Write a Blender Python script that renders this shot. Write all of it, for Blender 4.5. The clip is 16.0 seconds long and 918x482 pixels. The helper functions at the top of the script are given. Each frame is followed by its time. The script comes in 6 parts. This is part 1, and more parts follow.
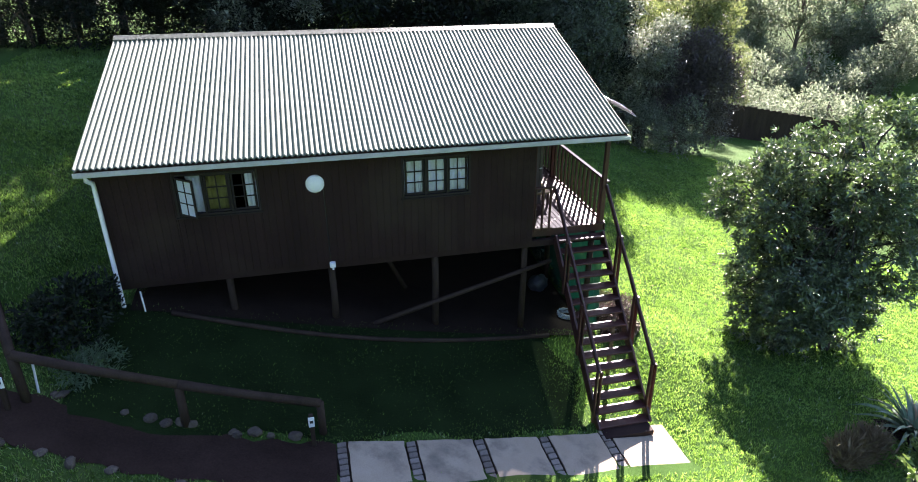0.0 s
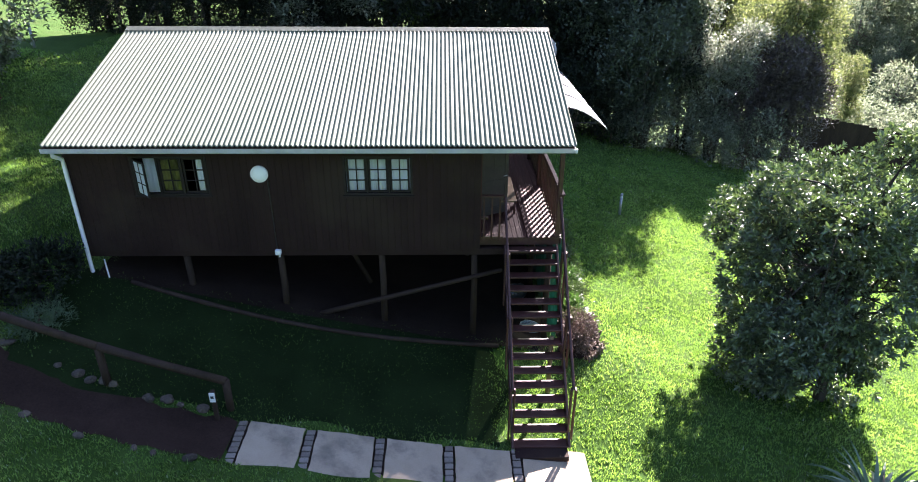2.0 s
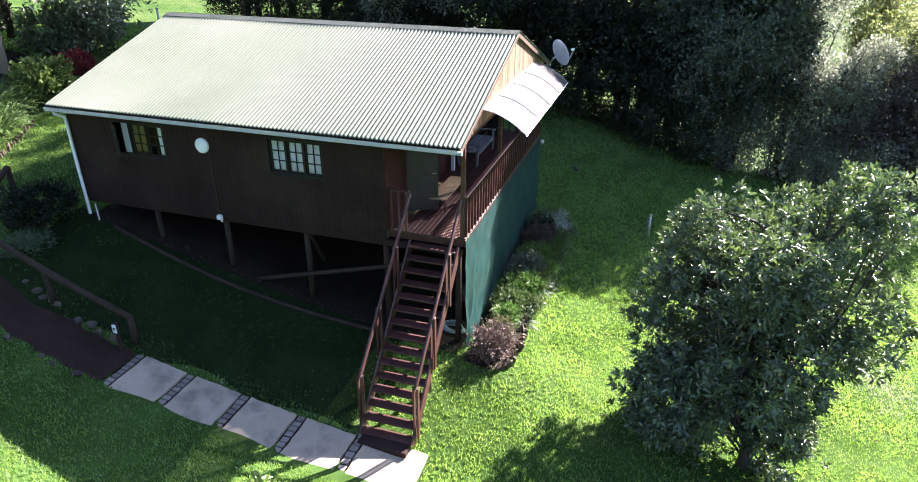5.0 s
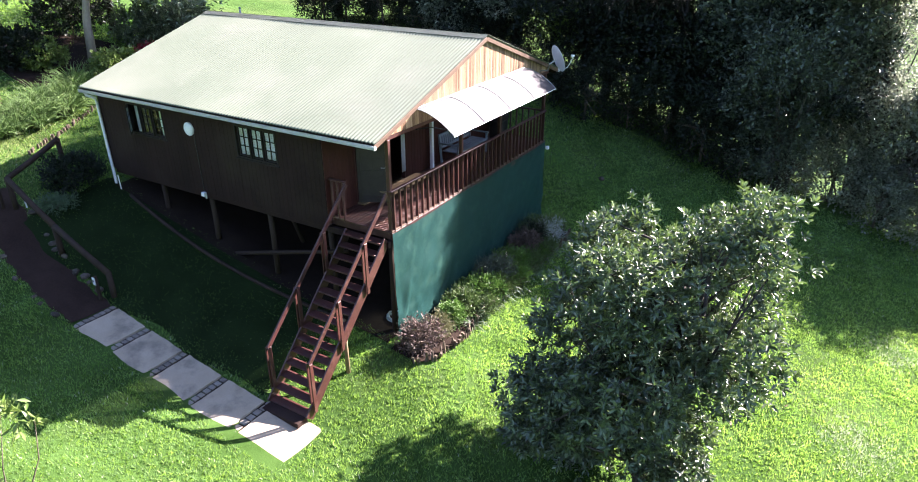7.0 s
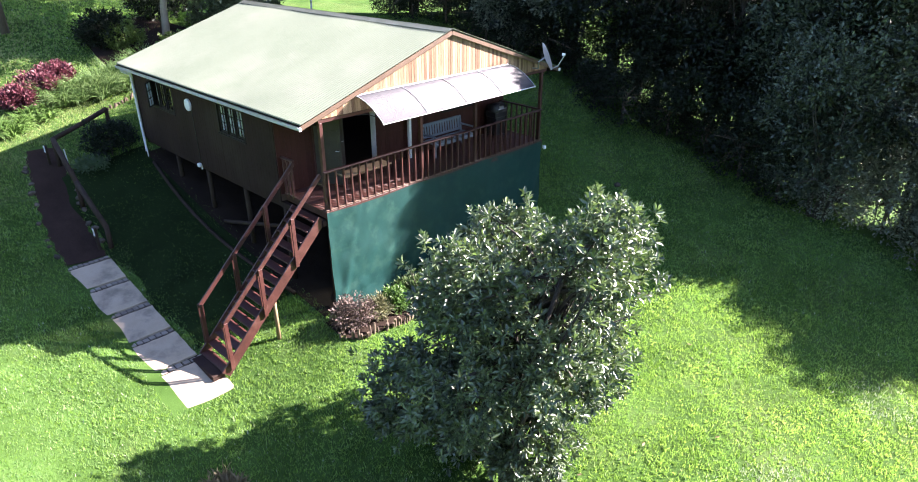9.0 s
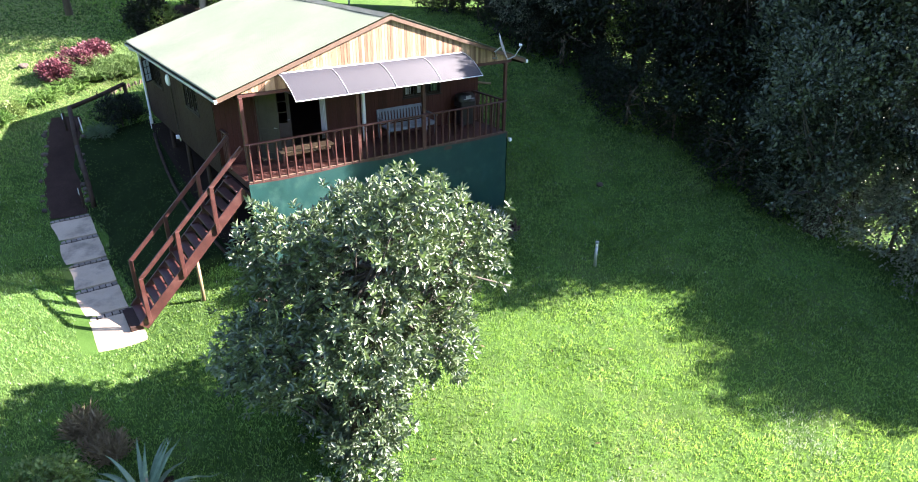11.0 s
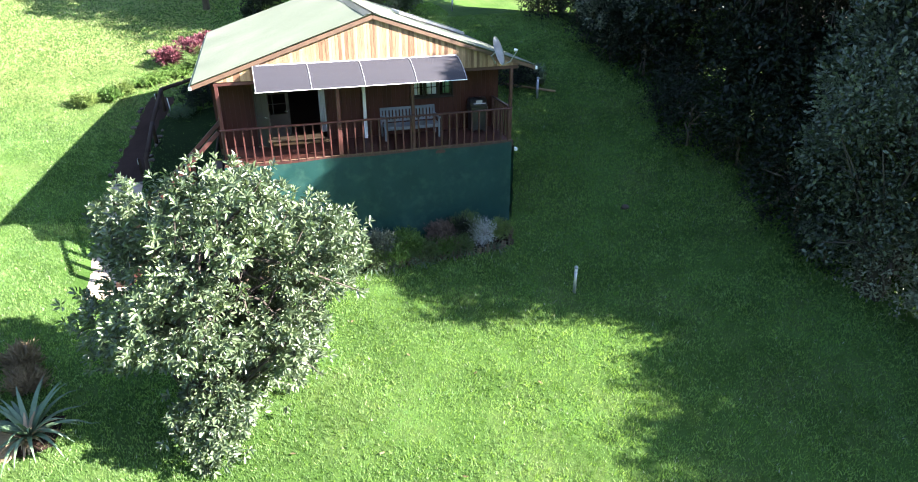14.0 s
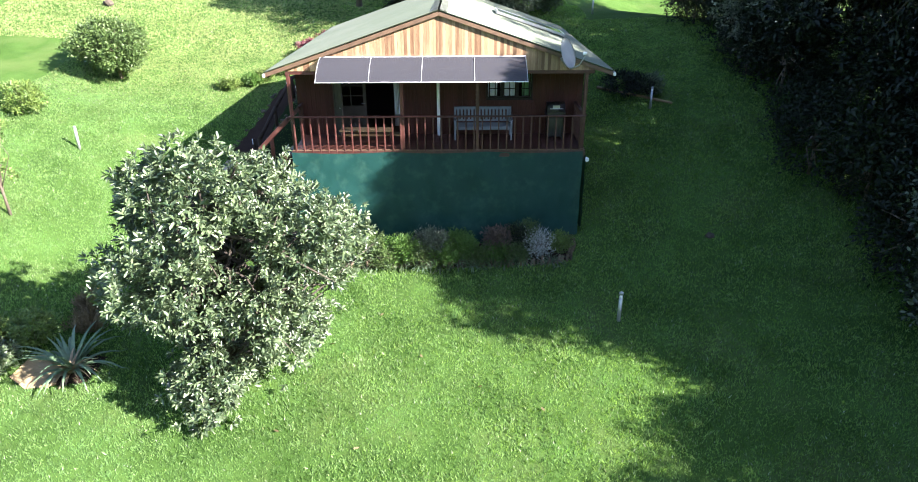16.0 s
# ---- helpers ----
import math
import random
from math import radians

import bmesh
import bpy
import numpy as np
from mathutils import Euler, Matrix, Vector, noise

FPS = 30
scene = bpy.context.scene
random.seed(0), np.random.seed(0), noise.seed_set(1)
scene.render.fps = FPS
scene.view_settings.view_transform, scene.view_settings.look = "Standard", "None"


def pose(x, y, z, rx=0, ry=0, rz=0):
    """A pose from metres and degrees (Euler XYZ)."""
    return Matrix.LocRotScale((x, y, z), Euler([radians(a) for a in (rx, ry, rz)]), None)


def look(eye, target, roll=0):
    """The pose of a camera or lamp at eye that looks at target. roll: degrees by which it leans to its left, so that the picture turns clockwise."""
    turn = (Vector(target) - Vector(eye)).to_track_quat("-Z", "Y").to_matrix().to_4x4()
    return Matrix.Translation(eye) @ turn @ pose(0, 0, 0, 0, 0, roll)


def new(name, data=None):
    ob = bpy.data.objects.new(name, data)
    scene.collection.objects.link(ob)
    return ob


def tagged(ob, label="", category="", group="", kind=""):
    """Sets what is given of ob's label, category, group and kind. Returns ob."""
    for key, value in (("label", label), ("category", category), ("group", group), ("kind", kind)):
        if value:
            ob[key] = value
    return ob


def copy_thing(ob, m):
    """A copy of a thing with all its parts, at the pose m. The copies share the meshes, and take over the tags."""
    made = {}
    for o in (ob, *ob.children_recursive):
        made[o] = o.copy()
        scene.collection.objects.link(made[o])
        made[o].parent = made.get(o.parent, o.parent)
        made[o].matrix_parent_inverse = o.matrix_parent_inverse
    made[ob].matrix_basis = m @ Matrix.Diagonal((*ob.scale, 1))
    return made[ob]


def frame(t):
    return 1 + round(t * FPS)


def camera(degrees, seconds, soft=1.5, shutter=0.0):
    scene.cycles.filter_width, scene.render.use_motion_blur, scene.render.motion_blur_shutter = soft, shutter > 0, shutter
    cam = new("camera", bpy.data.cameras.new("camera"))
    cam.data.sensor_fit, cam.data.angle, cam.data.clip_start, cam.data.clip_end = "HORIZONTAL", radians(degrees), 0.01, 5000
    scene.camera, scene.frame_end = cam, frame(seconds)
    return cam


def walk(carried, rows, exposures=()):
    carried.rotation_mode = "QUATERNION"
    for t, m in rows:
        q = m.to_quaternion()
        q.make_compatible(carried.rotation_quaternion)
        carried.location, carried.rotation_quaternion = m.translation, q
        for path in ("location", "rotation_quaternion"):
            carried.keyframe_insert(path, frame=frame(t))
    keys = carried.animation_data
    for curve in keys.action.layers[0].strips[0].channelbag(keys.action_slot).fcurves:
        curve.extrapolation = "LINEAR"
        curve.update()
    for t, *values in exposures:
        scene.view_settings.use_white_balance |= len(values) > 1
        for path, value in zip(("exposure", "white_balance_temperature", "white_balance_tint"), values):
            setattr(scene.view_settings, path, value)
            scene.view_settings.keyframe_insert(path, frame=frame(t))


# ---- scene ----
cam = camera(70.3, 16.0, 1.0)
PATH = [
    (0, (-6.857, -13.315, 9.133), (-6.433, -11.561, 8.272), 0.2),
    (0.5, (-5.734, -13.491, 9.211), (-5.423, -11.716, 8.344), 0.1),
    (1, (-4.699, -13.594, 9.275), (-4.476, -11.808, 8.404), 0.2),
    (1.5, (-3.752, -13.713, 9.268), (-3.605, -11.918, 8.399), 0.3),
    (2, (-2.725, -13.782, 9.329), (-2.68, -11.985, 8.452), 0.4),
    (2.5, (-1.632, -13.813, 9.293), (-1.706, -12.015, 8.42), 0.3),
    (3, (-0.502, -13.811, 9.238), (-0.683, -12.018, 8.371), 0.2),
    (3.5, (0.535, -13.746, 9.205), (0.271, -11.963, 8.34), 0.3),
    (6, (6.462, -12.454, 9.454), (5.726, -10.815, 8.575), 0.1),
    (6.5, (7.68, -12.034, 9.431), (6.846, -10.439, 8.559), -0.1),
    (7, (8.871, -11.497, 9.401), (7.938, -9.955, 8.535), -0.1),
    (7.5, (10.003, -10.927, 9.404), (8.982, -9.442, 8.536), -0.2),
    (8, (11.132, -10.306, 9.37), (10.026, -8.883, 8.504), -0.1),
    (8.5, (12.189, -9.561, 9.314), (11.003, -8.201, 8.451), -0.0),
    (9, (13.21, -8.695, 9.267), (11.952, -7.402, 8.403), 0.0),
    (11.5, (17.567, -3.878, 8.83), (16.047, -2.9, 7.974), 0.1),
    (12, (18.183, -2.775, 8.825), (16.62, -1.868, 7.968), -0.0),
    (12.5, (18.516, -1.92, 8.889), (16.918, -1.081, 8.026), 0.1),
    (13, (18.853, -0.919, 8.837), (17.205, -0.175, 7.981), -0.0),
    (13.5, (19.115, 0.12, 8.79), (17.423, 0.762, 7.94), -0.2),
    (14, (19.3, 1.158, 8.713), (17.567, 1.692, 7.869), -0.2),
    (14.5, (19.438, 2.173, 8.67), (17.671, 2.592, 7.831), -0.3),
    (15, (19.477, 3.145, 8.627), (17.684, 3.431, 7.789), -0.1),
    (15.5, (19.435, 4.119, 8.55), (17.623, 4.262, 7.716), -0.3),
    (16, (19.353, 5.129, 8.477), (17.533, 5.125, 7.646), -0.3),
]
walk(cam, [(t, look(eye, target, roll)) for t, eye, target, roll in PATH],
     [(0, 2.98, 6200, 27), (3.5, 3.08, 6200, 27), (7, 3.15, 6200, 28), (9.5, 3.28, 6200, 27), (12, 3.46, 6200, 23), (14, 3.42, 6200, 20), (16, 3.11, 6200, 18)])

# ---- world, sun, exposure ----
SUN_UP, SUN_EAST, SUN_NORTH = radians(31.5), 0.47, 0.883
world = bpy.data.worlds.new("world")
scene.world = world
world.use_nodes = True
wn = world.node_tree
sky = wn.nodes.new("ShaderNodeTexSky")
sky.sky_type, sky.sun_disc = "NISHITA", False
sky.sun_elevation, sky.sun_rotation = SUN_UP, math.atan2(SUN_EAST, SUN_NORTH)
sky.dust_density, sky.ozone_density, sky.air_density = 0.8, 2.0, 1.1
wn.links.new(sky.outputs[0], wn.nodes["Background"].inputs[0])
wn.nodes["Background"].inputs[1].default_value = 0.055
sun = new("sun", bpy.data.lights.new("sun", "SUN"))
sun.data.energy, sun.data.angle, sun.data.color = 5.0, radians(0.53), (1.0, 0.92, 0.80)
sun.matrix_world = look((30 * SUN_EAST, 30 * SUN_NORTH, 30 * math.tan(SUN_UP)), (0, 0, 0))


# ---- materials ----
def node(nt, kind, **values):
    n = nt.nodes.new(kind)
    for key, value in values.items():
        if key in n.inputs:
            n.inputs[key].default_value = value
    return n


def surface(name, dark, light, scale=8.0, fine=60.0, rough=0.7, bump=0.2, metal=0.0, stretch=(1, 1, 1), vary=0.0, island=0.0,
            through_light=0.0, glow=(1, 1, 1), stain=None, stain_scale=0.8, gloss=0.5, depth=0.01):
    """A material of two mixed colours: broad patches, fine grain, relief, change from piece to piece, optional stains."""
    m = bpy.data.materials.new(name)
    m.use_nodes = True
    nt = m.node_tree
    b = nt.nodes["Principled BSDF"]
    co = nt.nodes.new("ShaderNodeTexCoord")
    mp = nt.nodes.new("ShaderNodeMapping")
    mp.inputs["Scale"].default_value = stretch
    nt.links.new(co.outputs["Object"], mp.inputs[0])
    broad = node(nt, "ShaderNodeTexNoise", Scale=scale, Detail=4.0, Roughness=0.6)
    grain = node(nt, "ShaderNodeTexNoise", Scale=fine, Detail=3.0, Roughness=0.7)
    for n in (broad, grain):
        nt.links.new(mp.outputs[0], n.inputs["Vector"])
    mixer = nt.nodes.new("ShaderNodeMath")
    mixer.operation = "MULTIPLY_ADD"
    mixer.inputs[1].default_value, mixer.inputs[2].default_value = 0.55, -0.02
    nt.links.new(broad.outputs["Fac"], mixer.inputs[0])
    add = nt.nodes.new("ShaderNodeMath")
    add.operation = "MULTIPLY_ADD"
    add.inputs[1].default_value = 0.5
    nt.links.new(grain.outputs["Fac"], add.inputs[0])
    nt.links.new(mixer.outputs[0], add.inputs[2])
    spread = node(nt, "ShaderNodeMapRange")
    spread.inputs[1].default_value, spread.inputs[2].default_value = 0.33, 0.68
    nt.links.new(add.outputs[0], spread.inputs[0])
    fac = spread.outputs[0]
    for amount, source in ((vary, ("ShaderNodeObjectInfo", "Random")), (island, ("ShaderNodeNewGeometry", "Random Per Island"))):
        if amount:
            info = nt.nodes.new(source[0])
            more = nt.nodes.new("ShaderNodeMath")
            more.operation = "MULTIPLY_ADD"
            more.inputs[1].default_value = amount
            nt.links.new(info.outputs[source[1]], more.inputs[0])
            shift = nt.nodes.new("ShaderNodeMath")
            shift.operation = "SUBTRACT"
            shift.inputs[1].default_value = amount / 2
            nt.links.new(fac, more.inputs[2])
            nt.links.new(more.outputs[0], shift.inputs[0])
            fac = shift.outputs[0]
    mix = nt.nodes.new("ShaderNodeMix")
    mix.data_type = "RGBA"
    mix.inputs[6].default_value, mix.inputs[7].default_value = (*dark, 1), (*light, 1)
    nt.links.new(fac, mix.inputs[0])
    col = mix.outputs[2]
    if stain:
        blot = node(nt, "ShaderNodeTexNoise", Scale=stain_scale, Detail=6.0, Roughness=0.65)
        nt.links.new(co.outputs["Object"], blot.inputs["Vector"])
        cut = node(nt, "ShaderNodeMapRange")
        cut.inputs[1].default_value, cut.inputs[2].default_value = 0.5, 0.7
        nt.links.new(blot.outputs["Fac"], cut.inputs[0])
        over = nt.nodes.new("ShaderNodeMix")
        over.data_type = "RGBA"
        over.inputs[7].default_value = (*stain, 1)
        nt.links.new(cut.outputs[0], over.inputs[0])
        nt.links.new(col, over.inputs[6])
        col = over.outputs[2]
    nt.links.new(col, b.inputs["Base Color"])
    b.inputs["Roughness"].default_value, b.inputs["Metallic"].default_value = rough, metal
    b.inputs["Specular IOR Level"].default_value = gloss
    if bump:
        bp = node(nt, "ShaderNodeBump", Strength=bump, Distance=depth)
        nt.links.new(grain.outputs["Fac"], bp.inputs["Height"])
        nt.links.new(bp.outputs[0], b.inputs["Normal"])
    if through_light:
        tr = nt.nodes.new("ShaderNodeBsdfTranslucent")
        tint = nt.nodes.new("ShaderNodeMix")
        tint.data_type, tint.blend_type = "RGBA", "MULTIPLY"
        tint.inputs[0].default_value, tint.inputs[7].default_value = 1.0, (*glow, 1)
        nt.links.new(col, tint.inputs[6])
        nt.links.new(tint.outputs[2], tr.inputs[0])
        ms = nt.nodes.new("ShaderNodeMixShader")
        ms.inputs[0].default_value = through_light
        nt.links.new(b.outputs[0], ms.inputs[1])
        nt.links.new(tr.outputs[0], ms.inputs[2])
        nt.links.new(ms.outputs[0], nt.nodes["Material Output"].inputs[0])
    return m


LAWN = surface("lawn", (0.020, 0.050, 0.008), (0.062, 0.120, 0.028), 0.5, 45, 0.9, 1.0, stain=(0.066, 0.100, 0.030), stain_scale=0.35, depth=0.03, gloss=0.05)
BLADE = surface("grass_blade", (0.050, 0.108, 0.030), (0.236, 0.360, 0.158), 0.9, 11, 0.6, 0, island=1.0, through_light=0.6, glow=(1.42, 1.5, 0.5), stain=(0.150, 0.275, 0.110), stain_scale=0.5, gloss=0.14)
# dry grass, its colour also paled for the glaring sun on the western lawn
DRYSUNBLADE = surface("dry_sunlit_grass_blade", (0.19, 0.245, 0.085), (0.31, 0.355, 0.150), 0.5, 6, 0.6, 0, island=0.6, through_light=0.45, gloss=0.2)
PALEBLADE = surface("pale_grass_blade", (0.20, 0.27, 0.14), (0.46, 0.50, 0.38), 0.9, 11, 0.6, 0, island=1.1, through_light=0.35, gloss=0.3)
BROWN = surface("brown_boards", (0.013, 0.0064, 0.0056), (0.031, 0.0160, 0.0140), 0.9, 40, 0.75, 0.15, stretch=(1, 1, 0.3), vary=0.15, gloss=0.15, stain=(0.032, 0.021, 0.0155), stain_scale=0.6)
REDWOOD = surface("red_brown_timber", (0.025, 0.007, 0.006), (0.065, 0.019, 0.015), 4, 50, 0.5, 0.25, stretch=(1, 1, 1), vary=0.4, stain=(0.074, 0.031, 0.025), stain_scale=3)
DECKWOOD = surface("deck_timber", (0.034, 0.011, 0.008), (0.075, 0.026, 0.018), 3, 40, 0.5, 0.25, stretch=(1, 0.2, 1), vary=0.6)
DARKRED = surface("dark_red_boards", (0.032, 0.008, 0.006), (0.066, 0.019, 0.013), 3, 40, 0.6, 0.2, stretch=(1, 1, 0.15), vary=0.3, gloss=0.25)
PINE = surface("pale_pine", (0.100, 0.052, 0.026), (0.300, 0.205, 0.118), 6, 60, 0.6, 0.2, stretch=(1, 1.6, 0.08), vary=1.0)
BARGE = surface("barge_board", (0.060, 0.034, 0.020), (0.115, 0.072, 0.044), 4, 50, 0.6, 0.2)
ROOF = surface("sage_green_roof_paint", (0.098, 0.122, 0.088), (0.128, 0.150, 0.114), 0.5, 20, 0.62, 0.03, gloss=0.1, stain=(0.138, 0.154, 0.122), stain_scale=0.35)
WHITE = surface("white_paint", (0.62, 0.63, 0.66), (0.82, 0.82, 0.84), 3, 40, 0.45, 0.05)
FRAME = surface("dark_window_frame", (0.010, 0.0075, 0.0070), (0.022, 0.016, 0.015), 5, 50, 0.6, 0.1, gloss=0.25)
CURTAIN = surface("white_curtain", (0.76, 0.79, 0.86), (0.86, 0.89, 0.94), 4, 60, 0.9, 0.1)
GREENCURTAIN = surface("green_curtain", (0.160, 0.152, 0.040), (0.256, 0.240, 0.072), 4, 60, 0.9, 0.1)
MINT = surface("mint_cloth", (0.160, 0.336, 0.192), (0.256, 0.464, 0.288), 4, 60, 0.9, 0.1)
POLE = surface("weathered_pole", (0.020, 0.013, 0.010), (0.050, 0.034, 0.025), 3, 40, 0.85, 0.4, stretch=(1, 1, 0.2), gloss=0.15)
PALEPOLE = surface("pale_pole", (0.156, 0.102, 0.051), (0.252, 0.180, 0.096), 3, 40, 0.8, 0.3, stretch=(1, 1, 0.2))
CONCRETE = surface("pale_concrete", (0.285, 0.230, 0.165), (0.395, 0.328, 0.246), 1.6, 40, 0.9, 0.3, stain=(0.175, 0.150, 0.118), stain_scale=1.3, vary=0.25, gloss=0.15)
BRICK = surface("path_brick", (0.120, 0.099, 0.081), (0.228, 0.198, 0.168), 6, 40, 0.9, 0.4, vary=0.8)
PATHSOIL = surface("reddish_path_earth", (0.020, 0.012, 0.009), (0.043, 0.027, 0.021), 1.2, 25, 0.95, 0.6, depth=0.02, gloss=0.08)
# dark soil, its tone lowered further to carry the shade under the cabin
SOIL = surface("dark_shaded_soil", (0.012, 0.008, 0.006), (0.028, 0.019, 0.014), 1.2, 25, 0.95, 0.7, depth=0.03, gloss=0.08)
STONE = surface("field_stone", (0.030, 0.023, 0.017), (0.110, 0.088, 0.066), 4, 30, 0.9, 0.5, vary=0.7, depth=0.02)
CLOTH = surface("green_shade_cloth", (0.003, 0.032, 0.029), (0.009, 0.052, 0.047), 1.2, 90, 0.55, 0.2, stain=(0.020, 0.066, 0.054), stain_scale=2.2, gloss=0.3, through_light=0.12, glow=(0.6, 1.4, 1.0))
cn = CLOTH.node_tree
weave = cn.nodes.new("ShaderNodeBsdfTransparent")
weave.inputs[0].default_value = (0.6, 0.8, 0.7, 1)
open_weave = cn.nodes.new("ShaderNodeMixShader")
open_weave.inputs[0].default_value = 0.1
cn.links.new(cn.nodes["Material Output"].inputs[0].links[0].from_socket, open_weave.inputs[1])
cn.links.new(weave.outputs[0], open_weave.inputs[2])
cn.links.new(open_weave.outputs[0], cn.nodes["Material Output"].inputs[0])
LEAF = surface("glossy_leaf", (0.018, 0.040, 0.018), (0.128, 0.178, 0.090), 1.2, 8, 0.41, 0, island=1.0, through_light=0.24, glow=(1.15, 1.3, 0.6), gloss=1.0)
# two woodland leaf copies: one lightened for sun and haze, one darkened for shade
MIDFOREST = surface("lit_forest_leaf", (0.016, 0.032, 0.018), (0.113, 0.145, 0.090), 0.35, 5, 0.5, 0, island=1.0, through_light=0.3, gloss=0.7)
SHADEFOREST = surface("shaded_forest_leaf", (0.003, 0.007, 0.004), (0.017, 0.028, 0.013), 0.35, 5, 0.5, 0, island=1.0, through_light=0.25, gloss=0.3)
BAGPLASTIC = surface("grey_plastic", (0.015, 0.017, 0.021), (0.04, 0.045, 0.052), 4, 30, 0.5, 0.3)
LIGHTLEAF = surface("light_leaf", (0.058, 0.110, 0.018), (0.150, 0.215, 0.050), 1.2, 8, 0.5, 0, island=0.9, through_light=0.3)
PINKLEAF = surface("pink_leaf", (0.060, 0.012, 0.020), (0.170, 0.048, 0.064), 1.2, 8, 0.55, 0, island=0.9, through_light=0.25)
RUSTLEAF = surface("rusty_leaf", (0.058, 0.040, 0.034), (0.160, 0.112, 0.090), 2, 8, 0.6, 0, island=1.0, through_light=0.2)
SILVERLEAF = surface("silver_leaf", (0.300, 0.325, 0.320), (0.560, 0.580, 0.580), 2, 8, 0.7, 0, island=0.8, through_light=0.2)
ALOE = surface("aloe_leaf", (0.052, 0.104, 0.050), (0.125, 0.190, 0.105), 2, 10, 0.5, 0.1, island=0.6)
DRYLEAF = surface("dry_leaf", (0.156, 0.114, 0.060), (0.270, 0.216, 0.126), 3, 10, 0.8, 0.1, island=0.6)
BARK = surface("bark", (0.059, 0.045, 0.035), (0.147, 0.115, 0.087), 4, 25, 0.9, 0.7, stretch=(1, 1, 0.3), depth=0.02)
DARKBARK = surface("dark_bark", (0.020, 0.016, 0.012), (0.055, 0.045, 0.035), 4, 25, 0.9, 0.7, stretch=(1, 1, 0.3), depth=0.02)
PALEBARK = surface("pale_bark", (0.216, 0.174, 0.132), (0.348, 0.300, 0.240), 4, 25, 0.9, 0.5, stretch=(1, 1, 0.3))
GREY = surface("grey_metal", (0.30, 0.31, 0.33), (0.42, 0.43, 0.45), 5, 40, 0.4, 0.05, metal=0.6)
DISH = surface("pale_dish_paint", (0.413, 0.427, 0.450), (0.510, 0.525, 0.547), 3, 30, 0.45, 0.03)
BENCHWOOD = surface("grey_bench_timber", (0.120, 0.144, 0.174), (0.198, 0.228, 0.258), 4, 50, 0.7, 0.2, vary=0.4)
BLACK = surface("black_enamel", (0.010, 0.010, 0.012), (0.025, 0.025, 0.028), 5, 40, 0.35, 0.05)
DARKGLASS = surface("solar_glass", (0.015, 0.02, 0.035), (0.03, 0.04, 0.06), 3, 30, 0.12, 0.0)
CLAY = surface("interior_board", (0.070, 0.042, 0.028), (0.112, 0.070, 0.049), 3, 30, 0.8, 0.1)
# far leaves: haze and backlight are put into the pale, translucent colour
HAZYLEAF = surface("haze_paled_leaf", (0.090, 0.125, 0.065), (0.260, 0.300, 0.195), 1.2, 8, 0.5, 0, island=0.9, through_light=0.68)

PANE = bpy.data.materials.new("window_glass")
PANE.use_nodes = True
pn = PANE.node_tree
pg = pn.nodes.new("ShaderNodeBsdfGlossy")
pg.inputs["Roughness"].default_value = 0.02
pt = pn.nodes.new("ShaderNodeBsdfTransparent")
pw = pn.nodes.new("ShaderNodeLayerWeight")
pf = pn.nodes.new("ShaderNodeMath")
pf.operation, pf.inputs[1].default_value = "POWER", 4.0
pn.links.new(pw.outputs["Facing"], pf.inputs[0])
pm = pn.nodes.new("ShaderNodeMixShader")
pn.links.new(pf.outputs[0], pm.inputs[0])
pn.links.new(pt.outputs[0], pm.inputs[1])
pn.links.new(pg.outputs[0], pm.inputs[2])
pn.links.new(pm.outputs[0], pn.nodes["Material Output"].inputs[0])
FROST = surface("frosted_glass", (0.62, 0.67, 0.74), (0.78, 0.82, 0.88), 6, 60, 0.25, 0.05, through_light=0.4)
POLY = bpy.data.materials.new("smoked_polycarbonate")
POLY.use_nodes = True
pn = POLY.node_tree
pb = pn.nodes["Principled BSDF"]
pb.inputs["Specular IOR Level"].default_value = 0.25
pb.inputs["Base Color"].default_value, pb.inputs["Roughness"].default_value = (0.040, 0.041, 0.049, 1), 0.45
pt = pn.nodes.new("ShaderNodeBsdfTransparent")
pt.inputs[0].default_value = (0.33, 0.34, 0.37, 1)
pm = pn.nodes.new("ShaderNodeMixShader")
pm.inputs[0].default_value = 0.25
pn.links.new(pb.outputs[0], pm.inputs[1])
pn.links.new(pt.outputs[0], pm.inputs[2])
pn.links.new(pm.outputs[0], pn.nodes["Material Output"].inputs[0])


# ---- mesh helpers ----
def empty(name, label, category, place=(0, 0, 0), group="", kind=""):
    ob = new(name)
    ob.location = place
    ob.empty_display_size = 0.1
    return tagged(ob, label, category, group, kind)


def link_mesh(name, bm, material, parent=None, label="", smooth=False):
    me = bpy.data.meshes.new(name)
    bm.normal_update()
    bm.to_mesh(me)
    bm.free()
    me.materials.append(material)
    if smooth:
        for p in me.polygons:
            p.use_smooth = True
    ob = new(name, me)
    if parent:
        ob.parent = parent
    if label:
        ob["label"] = label
    return ob


def part(name, bm, material, parent, label="", smooth=False):
    ob = link_mesh(name, bm, material, parent, label, smooth)
    up, m = parent, Vector((0, 0, 0))
    while up:
        m += up.location
        up = up.parent
    if m.length > 0:
        ob.data.transform(Matrix.Translation(-m))
    return ob


def thing(name, bm, material, label, category, group="", kind="", smooth=False):
    return tagged(link_mesh(name, bm, material, None, "", smooth), label, category, group, kind)


